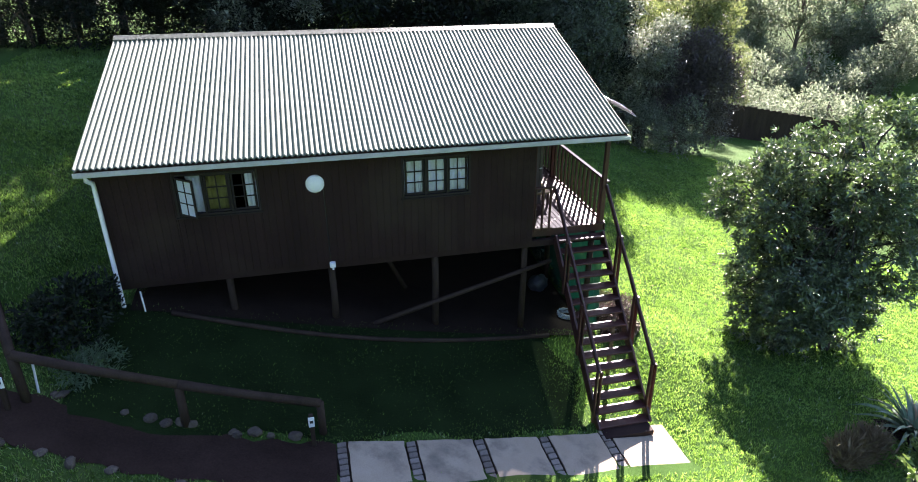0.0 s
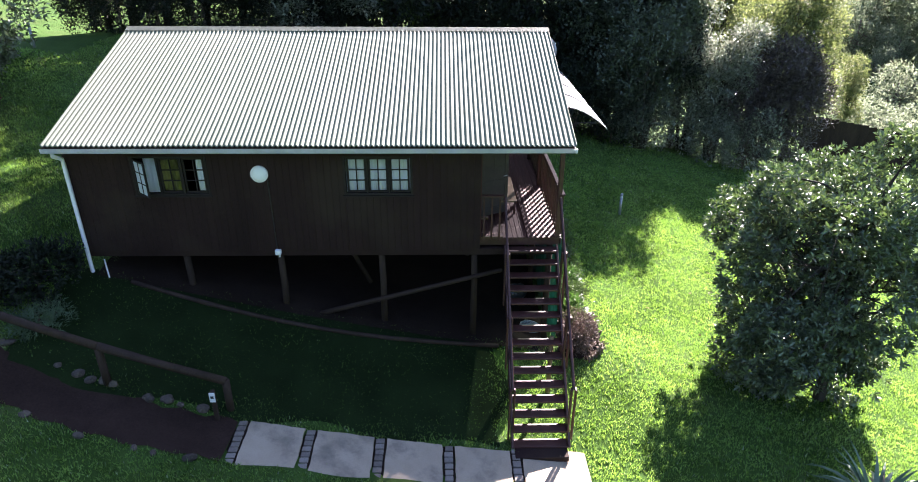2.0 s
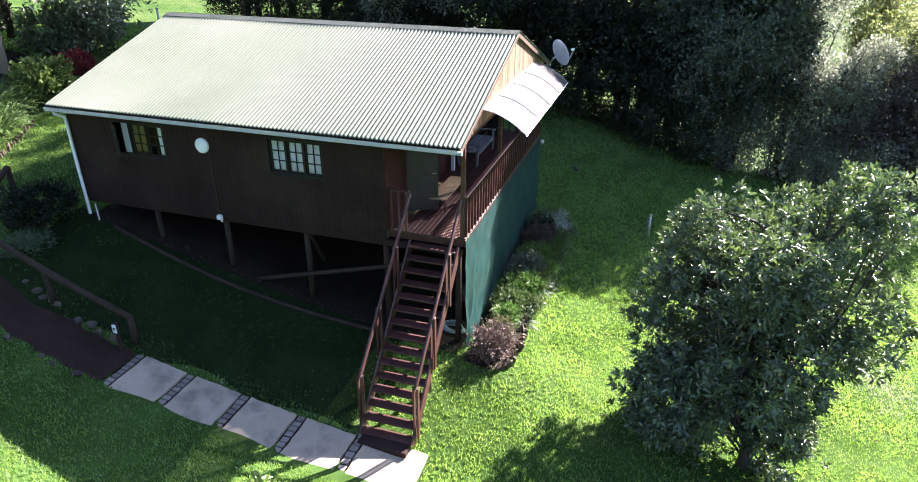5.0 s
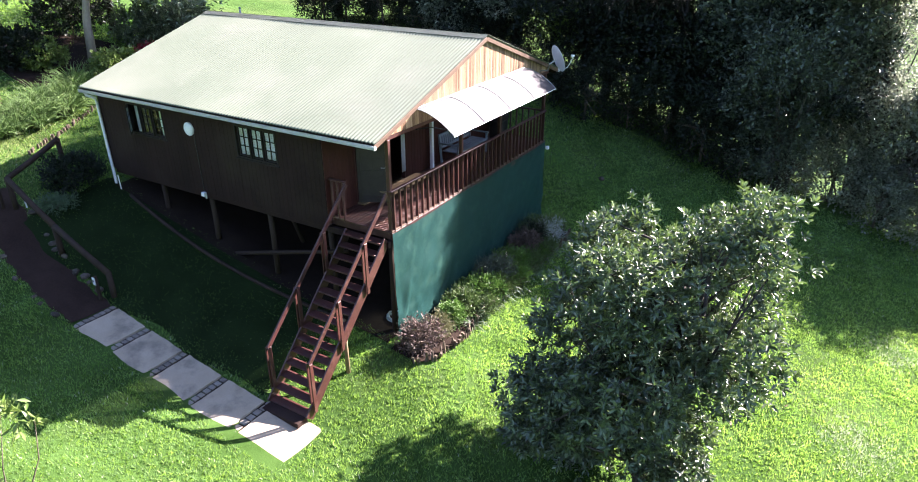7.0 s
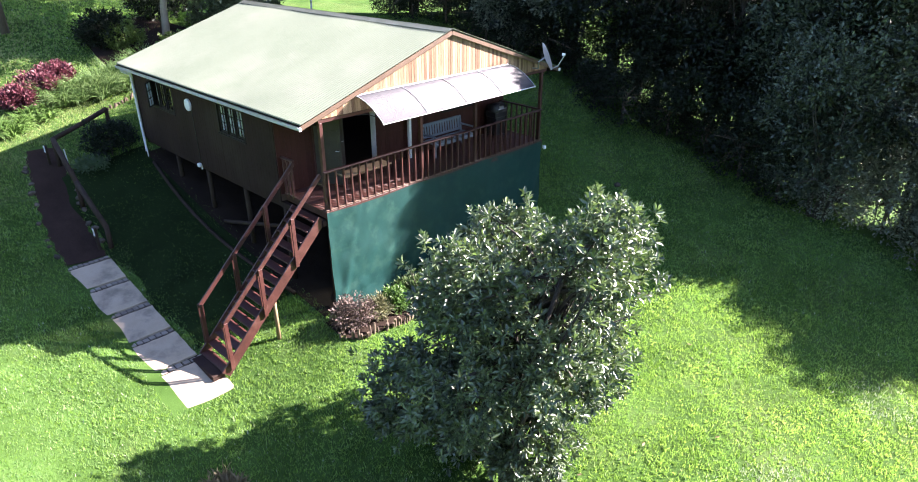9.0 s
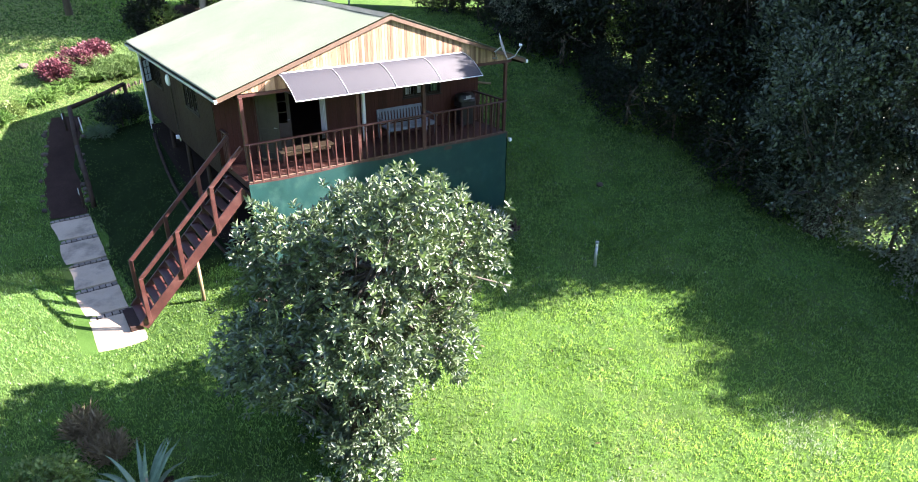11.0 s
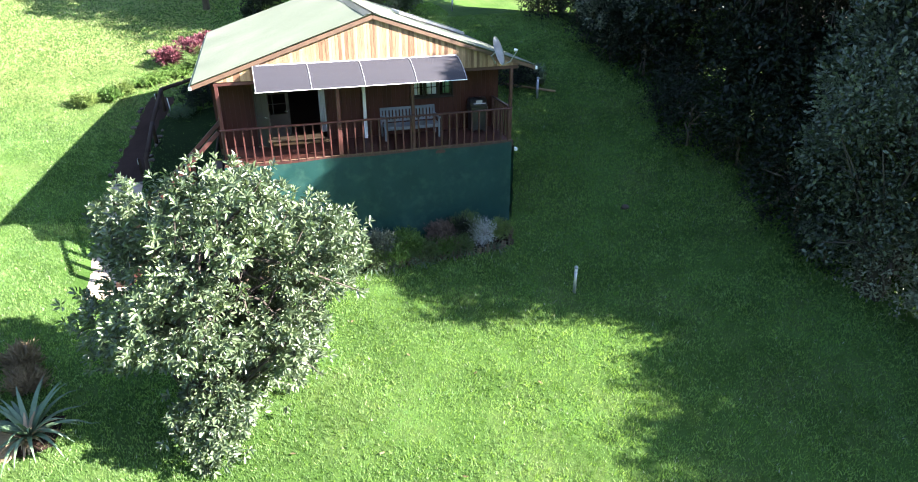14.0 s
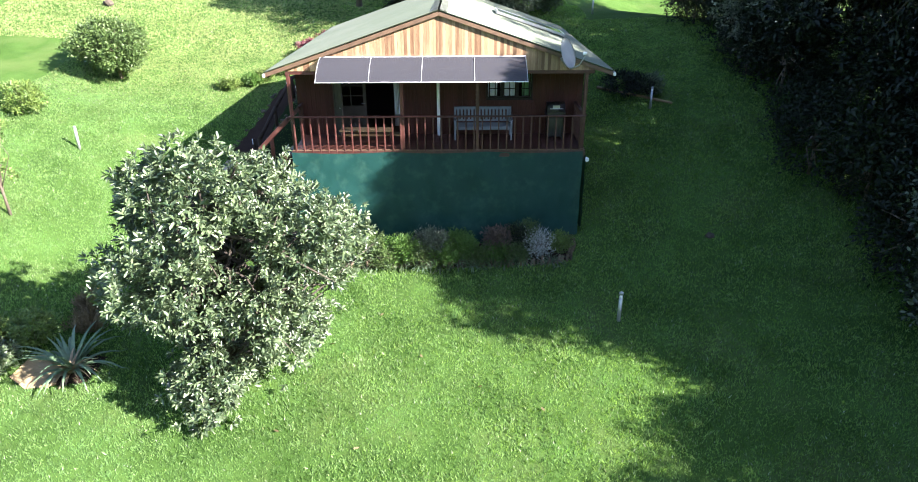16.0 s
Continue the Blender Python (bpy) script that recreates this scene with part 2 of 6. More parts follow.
def box(x0, x1, y0, y1, z0, z1, bevel=0.0, bm=None):
    own = bmesh.new()
    bmesh.ops.create_cube(own, size=1, matrix=Matrix.Translation(((x0 + x1) / 2, (y0 + y1) / 2, (z0 + z1) / 2)) @ Matrix.Diagonal((x1 - x0, y1 - y0, z1 - z0, 1)))
    if bevel:
        bmesh.ops.bevel(own, geom=own.edges[:], offset=bevel, segments=1, affect="EDGES")
    return merge(bm, own)


def merge(bm, own):
    if bm is None:
        return own
    me = bpy.data.meshes.new("joined")
    own.to_mesh(me)
    own.free()
    bm.from_mesh(me)
    bpy.data.meshes.remove(me)
    return bm


def beam(a, b, w, h, bevel=0.006, bm=None, side=None):
    """A bar of section w (level) by h from a to b."""
    a, b = Vector(a), Vector(b)
    d = b - a
    z = d.normalized()
    s = Vector(side) if side else z.cross(Vector((0, 0, 1)))
    if s.length < 1e-4:
        s = Vector((1, 0, 0))
    s.normalize()
    u = s.cross(z)
    m = Matrix((s, u, z)).transposed().to_4x4()
    m.translation = (a + b) / 2
    own = bmesh.new()
    bmesh.ops.create_cube(own, size=1, matrix=m @ Matrix.Diagonal((w, h, d.length, 1)))
    if bevel:
        bmesh.ops.bevel(own, geom=own.edges[:], offset=bevel, segments=1, affect="EDGES")
    return merge(bm, own)


def tube(points, radii, sides=8, bm=None, wobble=0.0):
    """A round bar along points with a radius at each."""
    bm = bm or bmesh.new()
    rings = []
    for i, p in enumerate(points):
        p = Vector(p)
        d = (Vector(points[min(i + 1, len(points) - 1)]) - Vector(points[max(i - 1, 0)])).normalized()
        s = d.cross(Vector((0.13, 0.21, 1)) if abs(d.z) < 0.95 else Vector((1, 0.1, 0))).normalized()
        u = s.cross(d)
        rings.append([bm.verts.new(p + (s * math.cos(a) + u * math.sin(a)) * radii[i] * (1 + wobble * random.uniform(-1, 1)))
                      for a in (2 * math.pi * k / sides for k in range(sides))])
    for r0, r1 in zip(rings, rings[1:]):
        for k in range(sides):
            bm.faces.new((r0[k], r0[(k + 1) % sides], r1[(k + 1) % sides], r1[k]))
    bm.faces.new(rings[0])
    bm.faces.new(rings[-1][::-1])
    bmesh.ops.recalc_face_normals(bm, faces=bm.faces[:])
    return bm


def array_mesh(name, verts, faces, material):
    me = bpy.data.meshes.new(name)
    n, k = faces.shape
    me.vertices.add(len(verts))
    me.vertices.foreach_set("co", np.ascontiguousarray(verts, dtype=np.float32).ravel())
    me.loops.add(n * k)
    me.loops.foreach_set("vertex_index", np.ascontiguousarray(faces, dtype=np.int32).ravel())
    me.polygons.add(n)
    me.polygons.foreach_set("loop_start", np.arange(0, n * k, k, dtype=np.int32))
    me.update()
    me.validate()
    me.materials.append(material)
    return me


def leaf_mesh(name, centres, outward, length, width, material, rng, lift=0.35, fold=0.12, stray=0.6, oval=False):
    """Many small leaves: each a bent kite, or a pointed oval folded along its keel."""
    n = len(centres)
    ax = outward + rng.normal(0, stray, (n, 3)) + np.array([0, 0, lift])
    ax /= np.linalg.norm(ax, axis=1)[:, None] + 1e-9
    side = np.cross(ax, rng.normal(0, 0.8, (n, 3)) + np.array([0, 0, 1.3]))
    side /= np.linalg.norm(side, axis=1)[:, None] + 1e-9
    nor = np.cross(side, ax)
    s = rng.uniform(0.65, 1.3, n)[:, None]
    L, W = length * s, width * s
    base, tip = centres - ax * L / 2, centres + ax * L / 2 - nor * L * 0.12
    if not oval:
        mid = centres + nor * L * 0.04
        verts = np.stack([base, mid + side * W / 2 + nor * W * fold, tip, mid - side * W / 2 + nor * W * fold], 1).reshape(-1, 3)
        i = np.arange(n)[:, None] * 4
        return array_mesh(name, verts, np.concatenate([i + np.array([[0, 1, 2]]), i + np.array([[0, 2, 3]])]), material)
    low, high = centres - ax * L * 0.18 + nor * L * 0.03, centres + ax * L * 0.16 + nor * L * 0.02
    up = nor * W * fold
    verts = np.stack([base, low + side * W * 0.42 + up, high + side * W * 0.46 + up, tip, high - side * W * 0.46 + up, low - side * W * 0.42 + up], 1).reshape(-1, 3)
    i = np.arange(n)[:, None] * 6
    faces = np.concatenate([i + np.array([[0, 1, 2, 3]]), i + np.array([[0, 3, 4, 5]])])
    return array_mesh(name, verts, faces, material)


# ---- ground ----
HILL = {(0, 0): -0.681, (0, 1): 0.068, (0, 2): 0.87, (0, 3): -0.258, (0, 4): 0.039, (1, 0): -1.529, (1, 1): -0.714, (1, 2): -0.141, (1, 3): 0.081, (2, 0): 0.519, (2, 1): 0.281, (2, 2): -0.248, (3, 0): -0.192, (3, 1): 0.212, (4, 0): -0.102}


def ease(a, b, v):
    t = np.clip((v - a) / (b - a), 0, 1)
    return t * t * (3 - 2 * t)


def ground(x, y):
    """Height of the land: a hillside that falls to the east, with a terrace cut along the cabin."""
    x, y = np.asarray(x, float), np.asarray(y, float)
    cx, cy = np.clip(x, -24, 16), np.clip(y, -13, 18)
    z = np.zeros_like(cx + cy)
    for (i, j), c in HILL.items():
        z = z + c * (cx / 10) ** i * (cy / 10) ** j
    w = ease(-13, -10, x) * (1 - ease(1.5, 4, x))
    z = z + w * (0.33 * np.exp(-(y / 1.6) ** 2) - 0.32 * np.exp(-((y + 4) / 1.5) ** 2))
    z = z + 0.55 * (1 - ease(-10, -6.5, y)) * ease(-12, -8, x) * (1 - ease(0, 5, x))
    z = z - 0.17 * np.clip(x - 16, 0, 30) - 0.05 * np.clip(y - 18, 0, 60) + 0.17 * np.clip(-24 - x, 0, 40) + 0.05 * np.clip(-13 - y, 0, 30)
    far = np.hypot(x, y)
    return z + 0.30 * np.clip(far - 75, 0, 200)


def gz(x, y):
    return float(ground(x, y))


# ---- land ----
def spaced(lo, hi, near_lo, near_hi, fine, coarse):
    a = list(np.arange(near_lo, near_hi, fine))
    v, step = near_hi, fine
    while v < hi:
        a.append(v)
        step = min(step * 1.25, coarse)
        v += step
    v, step = near_lo, fine
    while v > lo:
        step = min(step * 1.25, coarse)
        v -= step
        a.append(v)
    return np.array(sorted(a))


def build_ground():
    xs, ys = spaced(-300, 300, -26, 20, 0.3, 14), spaced(-200, 320, -14, 22, 0.3, 14)
    gx, gy = np.meshgrid(xs, ys)
    h = ground(gx, gy)
    bumps = np.array([noise.noise((a * 0.6, b * 0.6, 0)) for a, b in zip(gx.ravel(), gy.ravel())]).reshape(gx.shape)
    h = h + bumps * 0.03 * ((np.abs(gx) < 28) & (np.abs(gy) < 28)) - 0.02
    verts = np.stack([gx, gy, h], -1).reshape(-1, 3)
    nx, ny = len(xs), len(ys)
    i = (np.arange(ny - 1)[:, None] * nx + np.arange(nx - 1)[None, :]).ravel()
    faces = np.stack([i, i + 1, i + nx + 1, i + nx], -1)
    me = array_mesh("ground", verts, faces, LAWN)
    me.polygons.foreach_set("use_smooth", np.ones(len(me.polygons), dtype=bool))
    tagged(new("ground", me), "mown green lawn on a gentle hillside", "lawn", kind="structure")


build_ground()

# ---- cabin ----
DECK, EAVE, RIDGE = 2.7, 5.09, 6.78
W_END, E_END, WALL_E = -10.95, 0.0, -1.9
S_Y, N_Y, MID_Y = -0.15, 9.1, 4.55
ROOF_W, ROOF_E, EAVE_S, EAVE_N = -11.13, 0.1, -0.56, 9.62
cabin = empty("cabin", "dark brown timber cabin on stilts with a green corrugated roof", "cabin", (-6, 4.5, DECK))


def roof_z(y):
    return RIDGE - (RIDGE - EAVE) * abs(y - MID_Y) / (MID_Y - EAVE_S)


def wall_boards(parent, along, fixed, out, lo, hi, z0, z1, holes, width, material, top=None, thick=0.02):
    """Upright boards side by side on a wall, cut round the openings. along: 'x' or 'y'; out: which way they face."""
    n = max(1, round((hi - lo) / width))
    w = (hi - lo) / n
    jambs = [u for h in holes for u in h[:2]]
    joints = sorted(jambs + [u for u in (lo + k * w for k in range(n + 1)) if all(abs(u - j) > 0.03 for j in jambs)])
    for u0, u1 in zip(joints, joints[1:]):
        a, b = u0 + 0.0015, u1 - 0.0015
        mid = (a + b) / 2
        upper = top(mid) if top else z1
        cuts = [(p, q) for u, v, p, q in holes if b > u and a < v]
        spans, start = [], z0
        for p, q in sorted(cuts):
            if p > start + 0.02:
                spans.append((start, p))
            start = max(start, q)
        if upper > start + 0.02:
            spans.append((start, upper))
        for p, q in spans:
            f0, f1 = sorted((fixed, fixed + out * (thick + random.uniform(0, 0.004))))
            bm = box(a, b, f0, f1, p, q, 0.003) if along == "x" else box(f0, f1, a, b, p, q, 0.003)
            part("board", bm, material, parent)


def solid_wall(name, along, f0, f1, lo, hi, z0, z1, holes, material):
    """A wall of one piece with openings that go through it."""
    us = sorted({lo, hi, *[u for h in holes for u in h[:2]]})
    zs = sorted({z0, z1, *[z for h in holes for z in h[2:] if z0 < z < z1]})
    bm = bmesh.new()
    knots = {(u, z, f): bm.verts.new((u, f, z) if along == "x" else (f, u, z)) for u in us for z in zs for f in (f0, f1)}
    cells = {(i, j) for i in range(len(us) - 1) for j in range(len(zs) - 1)
             if not any(h[0] <= us[i] + 1e-6 and h[1] >= us[i + 1] - 1e-6 and h[2] <= zs[j] + 1e-6 and h[3] >= zs[j + 1] - 1e-6 for h in holes)}
    for i, j in cells:
        c = [(us[i], zs[j]), (us[i + 1], zs[j]), (us[i + 1], zs[j + 1]), (us[i], zs[j + 1])]
        for f in (f0, f1):
            bm.faces.new([knots[u, z, f] for u, z in c])
        for k, step in enumerate(((0, -1), (1, 0), (0, 1), (-1, 0))):
            if (i + step[0], j + step[1]) not in cells:
                p, q = c[k], c[(k + 1) % 4]
                bm.faces.new([knots[p[0], p[1], f0], knots[q[0], q[1], f0], knots[q[0], q[1], f1], knots[p[0], p[1], f1]])
    for v in [v for v in bm.verts if not v.link_faces]:
        bm.verts.remove(v)
    bmesh.ops.recalc_face_normals(bm, faces=bm.faces[:])
    return part(name, bm, material, cabin)


W1, W2 = (-9.55, -7.9, 3.84, 4.76), (-4.95, -3.42, 3.84, 4.76)
south = solid_wall("wall_south", "x", S_Y, S_Y + 0.1, W_END, WALL_E, 2.5, 5.1, [W1, W2], CLAY)
wall_boards(south, "x", S_Y, -1, W_END, WALL_E, 2.46, 5.08, [W1, W2], 0.15, BROWN)
north = solid_wall("wall_north", "x", N_Y - 0.1, N_Y, W_END, WALL_E, 2.5, 5.1, [], CLAY)
wall_boards(north, "x", N_Y, 1, W_END, WALL_E, 2.46, 5.08, [], 0.15, BROWN)
west = solid_wall("wall_west", "y", W_END, W_END + 0.1, S_Y + 0.1, N_Y - 0.1, 2.5, 5.1, [], CLAY)
wall_boards(west, "y", W_END, -1, S_Y, N_Y, 2.46, 5.1, [], 0.15, BROWN, top=lambda y: roof_z(y) - 0.03)
DOOR, WIN_E = (1.0, 3.25, DECK + 0.02, 4.75), (6.0, 7.5, 3.86, 4.75)
east = solid_wall("wall_east", "y", WALL_E - 0.1, WALL_E, S_Y + 0.1, N_Y - 0.1, 2.5, 5.1, [DOOR, WIN_E], CLAY)
wall_boards(east, "y", WALL_E, 1, S_Y, N_Y, DECK, 5.1, [DOOR, WIN_E], 0.15, DARKRED)
part("floor", box(W_END + 0.1, WALL_E - 0.1, S_Y + 0.1, N_Y - 0.1, 2.5, 2.66), CLAY, cabin)
part("inner_ceiling", box(W_END + 0.1, E_END - 0.05, S_Y + 0.12, N_Y - 0.12, 5.1, 5.13), CLAY, cabin)

gable = part("gable_wall", box(-0.12, -0.03, 0.02, 9.08, 5.0, 5.1), REDWOOD, cabin)
wall_boards(gable, "y", -0.03, 1, 0.02, 9.08, 5.1, 6.7, [], 0.092, PINE, top=lambda y: roof_z(y) - 0.06)
bm = bmesh.new()
v = [bm.verts.new(p) for p in ((-0.05, 0.0, 5.08), (-0.05, 9.1, 5.08), (-0.05, MID_Y, 6.66))]
bm.faces.new(v)
bmesh.ops.solidify(bm, geom=bm.faces[:], thickness=0.03)
part("gable_backing", bm, CLAY, cabin)


def roof_sheet(name, y_eave):
    """Corrugated sheeting from the ridge to one eave."""
    waves, per = 106, 8
    n = waves * per + 1
    x = np.linspace(ROOF_W, ROOF_E, n)
    wave = 0.018 * np.cos(np.linspace(0, waves * 2 * np.pi, n))
    rows = []
    for s in (0, 0.01, 0.25, 0.5, 0.75, 0.99, 1):
        y = MID_Y + (y_eave - MID_Y) * s
        z = RIDGE - (RIDGE - EAVE) * s
        sag = 0.006 * np.sin(x * 1.3 + s * 5)
        rows.append(np.stack([x, np.full(n, y), z + wave + sag * (0 < s < 1)], -1))
    verts = np.concatenate(rows)
    i = (np.arange(6)[:, None] * n + np.arange(n - 1)[None, :]).ravel()
    faces = np.stack([i, i + 1, i + n + 1, i + n], -1)
    me = array_mesh(name, verts - np.array(cabin.location), faces, ROOF)
    me.polygons.foreach_set("use_smooth", np.ones(len(me.polygons), dtype=bool))
    ob = new(name, me)
    ob.parent = cabin
    thick = ob.modifiers.new("thickness", "SOLIDIFY")
    thick.thickness = 0.006
    return ob


roof_sheet("roof_sheet", EAVE_S)
roof_sheet("roof_sheet", EAVE_N)
bm = bmesh.new()
slope = (RIDGE - EAVE) / (MID_Y - EAVE_S)
prof = [(-0.24, -0.24 * slope + 0.028), (-0.03, 0.026), (0.03, 0.026), (0.24, -0.24 * slope + 0.028)]
ends = [[bm.verts.new((x, MID_Y + a, RIDGE + b)) for a, b in prof] for x in (ROOF_W - 0.01, ROOF_E + 0.01)]
for k in range(3):
    bm.faces.new((ends[0][k], ends[1][k], ends[1][k + 1], ends[0][k + 1]))
bmesh.ops.solidify(bm, geom=bm.faces[:], thickness=0.012)
# cap colour lightened to stand in for the sheen on the sunlit ridge
part("ridge_cap", bm, surface("sheen_paled_ridge_metal", (0.150, 0.172, 0.140), (0.205, 0.225, 0.190), 1.5, 20, 0.5, 0.03, gloss=0.3), cabin, "ridge capping, colour paled to match the roof's sheen")
for x in (ROOF_W + 0.03, ROOF_E - 0.04):
    for ye in (EAVE_S, EAVE_N):
        part("barge_board", beam((x, MID_Y, RIDGE - 0.09), (x, ye, EAVE - 0.09), 0.03, 0.11, 0.004, side=(1, 0, 0)), BARGE, cabin)
for y in (EAVE_S + 0.06, EAVE_N - 0.06):
    part("fascia_board", box(ROOF_W + 0.06, ROOF_E - 0.07, y - 0.012, y + 0.012, EAVE - 0.17, EAVE - 0.02, 0.003), BROWN, cabin)


def gutter(y, sgn):
    bm = bmesh.new()
    pts = [(0.0, 0.0), (0.0, -0.075), (0.02, -0.09), (0.05, -0.09), (0.065, -0.06), (0.07, 0.012)]
    e = [[bm.verts.new((x, y - sgn * a, EAVE - 0.05 + b)) for a, b in pts] for x in (ROOF_W, ROOF_E - 0.02)]
    for k in range(5):
        bm.faces.new((e[0][k], e[1][k], e[1][k + 1], e[0][k + 1]))
    bm.faces.new(e[0]), bm.faces.new(e[1][::-1])
    bmesh.ops.solidify(bm, geom=bm.faces[:], thickness=0.004)
    return part("gutter", bm, WHITE, cabin, "white metal gutter")


gutter(EAVE_S + 0.02, 1)
gutter(EAVE_N - 0.02, -1)
for y in (EAVE_S - 0.02, EAVE_N + 0.02):
    part("gutter_end_cap", box(ROOF_E - 0.024, ROOF_E + 0.01, y - 0.036, y + 0.036, EAVE - 0.14, EAVE - 0.045, 0.008), WHITE, cabin, "white gutter end cap")
part("vent_pipe", tube([(-10.5, -0.36, 1.62), (-10.52, -0.36, 2.35)], [0.018, 0.018], 8), WHITE, cabin, "thin white pipe")
part("downpipe", tube([(-10.95, -0.52, 4.96), (-10.95, -0.5, 4.86), (-10.93, -0.25, 4.72), (-10.93, -0.23, 4.6), (-10.93, -0.23, 1.85), (-10.9, -0.3, 1.76)], [0.045] * 6, 10), WHITE, cabin, "white downpipe", True)


def casement(parent, hinge, width, z0, z1, swing, along="x", rows=3, cols=2):
    """A glazed leaf with bars: hung at hinge, opened by swing degrees."""
    place = Matrix.Translation(hinge) @ Matrix.Rotation(radians(swing), 4, "Z")
    h, s, w = z1 - z0, 0.045, abs(width)
    sg = 1 if width > 0 else -1
    bm = bmesh.new()

    def bar(a, b, p, q, d=0.02):
        lo, hi = sorted((a * sg, b * sg))
        box(lo, hi, -d, d, p, q, 0.004, bm) if along == "x" else box(-d, d, lo, hi, p, q, 0.004, bm)
    bar(0.004, s, 0.004, h - 0.004), bar(w - s, w - 0.004, 0.004, h - 0.004), bar(s, w - s, 0.004, s), bar(s, w - s, h - s, h - 0.004)
    for k in range(1, cols):
        c = s + (w - 2 * s) * k / cols
        bar(c - 0.012, c + 0.012, s, h - s, 0.014)
    for k in range(1, rows):
        c = s + (h - 2 * s) * k / rows
        bar(s, w - s, c - 0.012, c + 0.012, 0.012)
    bm.transform(place)
    part("casement", bm, FRAME, parent)
    lo, hi = sorted((s * sg, (w - s) * sg))
    g = box(lo, hi, -0.003, 0.003, s, h - s) if along == "x" else box(-0.003, 0.003, lo, hi, s, h - s)
    g.transform(place)
    pane = part("pane", g, FROST if swing else PANE, parent)
    pane.visible_shadow = False


def drape(parent, along, lo, hi, fixed, z0, z1, material, folds=9, depth=0.03, label=""):
    """A hanging curtain with folds."""
    n = folds * 6
    bm = bmesh.new()
    cols = []
    for k in range(n + 1):
        u = lo + (hi - lo) * k / n
        d = fixed + depth * math.sin(k / 6 * 2 * math.pi + 0.6 * math.sin(k * 0.7))
        cols.append([bm.verts.new((u, d, z) if along == "x" else (d, u, z)) for z in (z0, (z0 + z1) / 2, z1)])
    for c0, c1 in zip(cols, cols[1:]):
        for k in range(2):
            bm.faces.new((c0[k], c1[k], c1[k + 1], c0[k + 1]))
    bmesh.ops.solidify(bm, geom=bm.faces[:], thickness=0.003)
    return part("curtain", bm, material, parent, label, True)


def window(name, along, hole, fixed, depth, out, swings, drapes):
    """A three-light window: surround, mullions, sill, casements, curtains behind."""
    a, b, z0, z1 = hole
    win = part(name, box(a + 0.1, b - 0.1, fixed, fixed + 0.01, z1 - 0.02, z1, 0) if along == "x" else box(fixed - 0.01, fixed, a + 0.1, b - 0.1, z1 - 0.02, z1, 0), FRAME, cabin, "three-light window with dark glazing bars")
    t = 0.05
    f0, f1 = (fixed - 0.035, fixed + depth) if along == "x" else (fixed - depth, fixed + 0.035)

    def member(u0, u1, p, q, g0=f0, g1=f1):
        part("window_frame", box(u0, u1, g0, g1, p, q, 0.004) if along == "x" else box(g0, g1, u0, u1, p, q, 0.004), FRAME, win)
    member(a, a + t, z0, z1), member(b - t, b, z0, z1), member(a + t, b - t, z1 - t, z1 - 0.002), member(a + t, b - t, z0 + 0.002, z0 + t)
    lw = (b - a - 2 * t) / 3
    for k in (1, 2):
        member(a + t + lw * k - 0.02, a + t + lw * k + 0.02, z0 + t, z1 - t)
    g = (fixed - 0.06, fixed - 0.0) if along == "x" else (fixed, fixed + 0.06)
    part("window_sill", box(a - 0.03, b + 0.03, g[0], g[1], z0 - 0.03, z0, 0.004) if along == "x" else box(g[0], g[1], a - 0.03, b + 0.03, z0 - 0.03, z0, 0.004), FRAME, win)
    mid = fixed + 0.03 if along == "x" else fixed - 0.03
    for k, swing in enumerate(swings):
        u0, u1 = a + t + lw * k + 0.02, a + t + lw * (k + 1) - 0.02
        if swing is None:
            continue
        right = k == 2 and swing
        u, w = (u1, -(u1 - u0)) if right else (u0, u1 - u0)
        f = (fixed - 0.03 if along == "x" else fixed + 0.03) if swing else mid
        casement(win, (u, f, z0 + t) if along == "x" else (f, u, z0 + t), w, z0 + t, z1 - t, swing, along)
    for u0, u1, material in drapes:
        drape(win, along, u0, u1, fixed + (0.066 if along == "x" else -0.066), z0 - 0.05, z1 + 0.02, material, max(3, int((u1 - u0) * 12)), 0.01)
    return win


window("window", "x", W1, S_Y, 0.1, -1, (-40, 0, 0), [(-9.3, -9.02, CURTAIN), (-8.98, -8.42, GREENCURTAIN), (W1[1] - 0.27, W1[1] - 0.05, CURTAIN)])
window("window", "x", W2, S_Y, 0.1, -1, (0, 0, 0), [(-4.93, -3.44, CURTAIN)])
window("window", "y", WIN_E, WALL_E, 0.1, 1, (0, 0, 0), [(6.02, 6.35, CURTAIN), (7.15, 7.48, MINT), (6.45, 7.0, CURTAIN)])

# doorway: surround, one glazed leaf shut, one panelled leaf folded out, a gathered curtain
door = part("doorway", box(WALL_E - 0.1, WALL_E + 0.035, DOOR[0], DOOR[0] + 0.06, DOOR[2], DOOR[3], 0.004), REDWOOD, cabin)
part("door_frame", box(WALL_E - 0.1, WALL_E + 0.035, DOOR[1] - 0.06, DOOR[1], DOOR[2], DOOR[3], 0.004), REDWOOD, door)
part("door_frame", box(WALL_E - 0.1, WALL_E + 0.035, DOOR[0] + 0.06, DOOR[1] - 0.06, DOOR[3] - 0.06, DOOR[3], 0.004), REDWOOD, door)
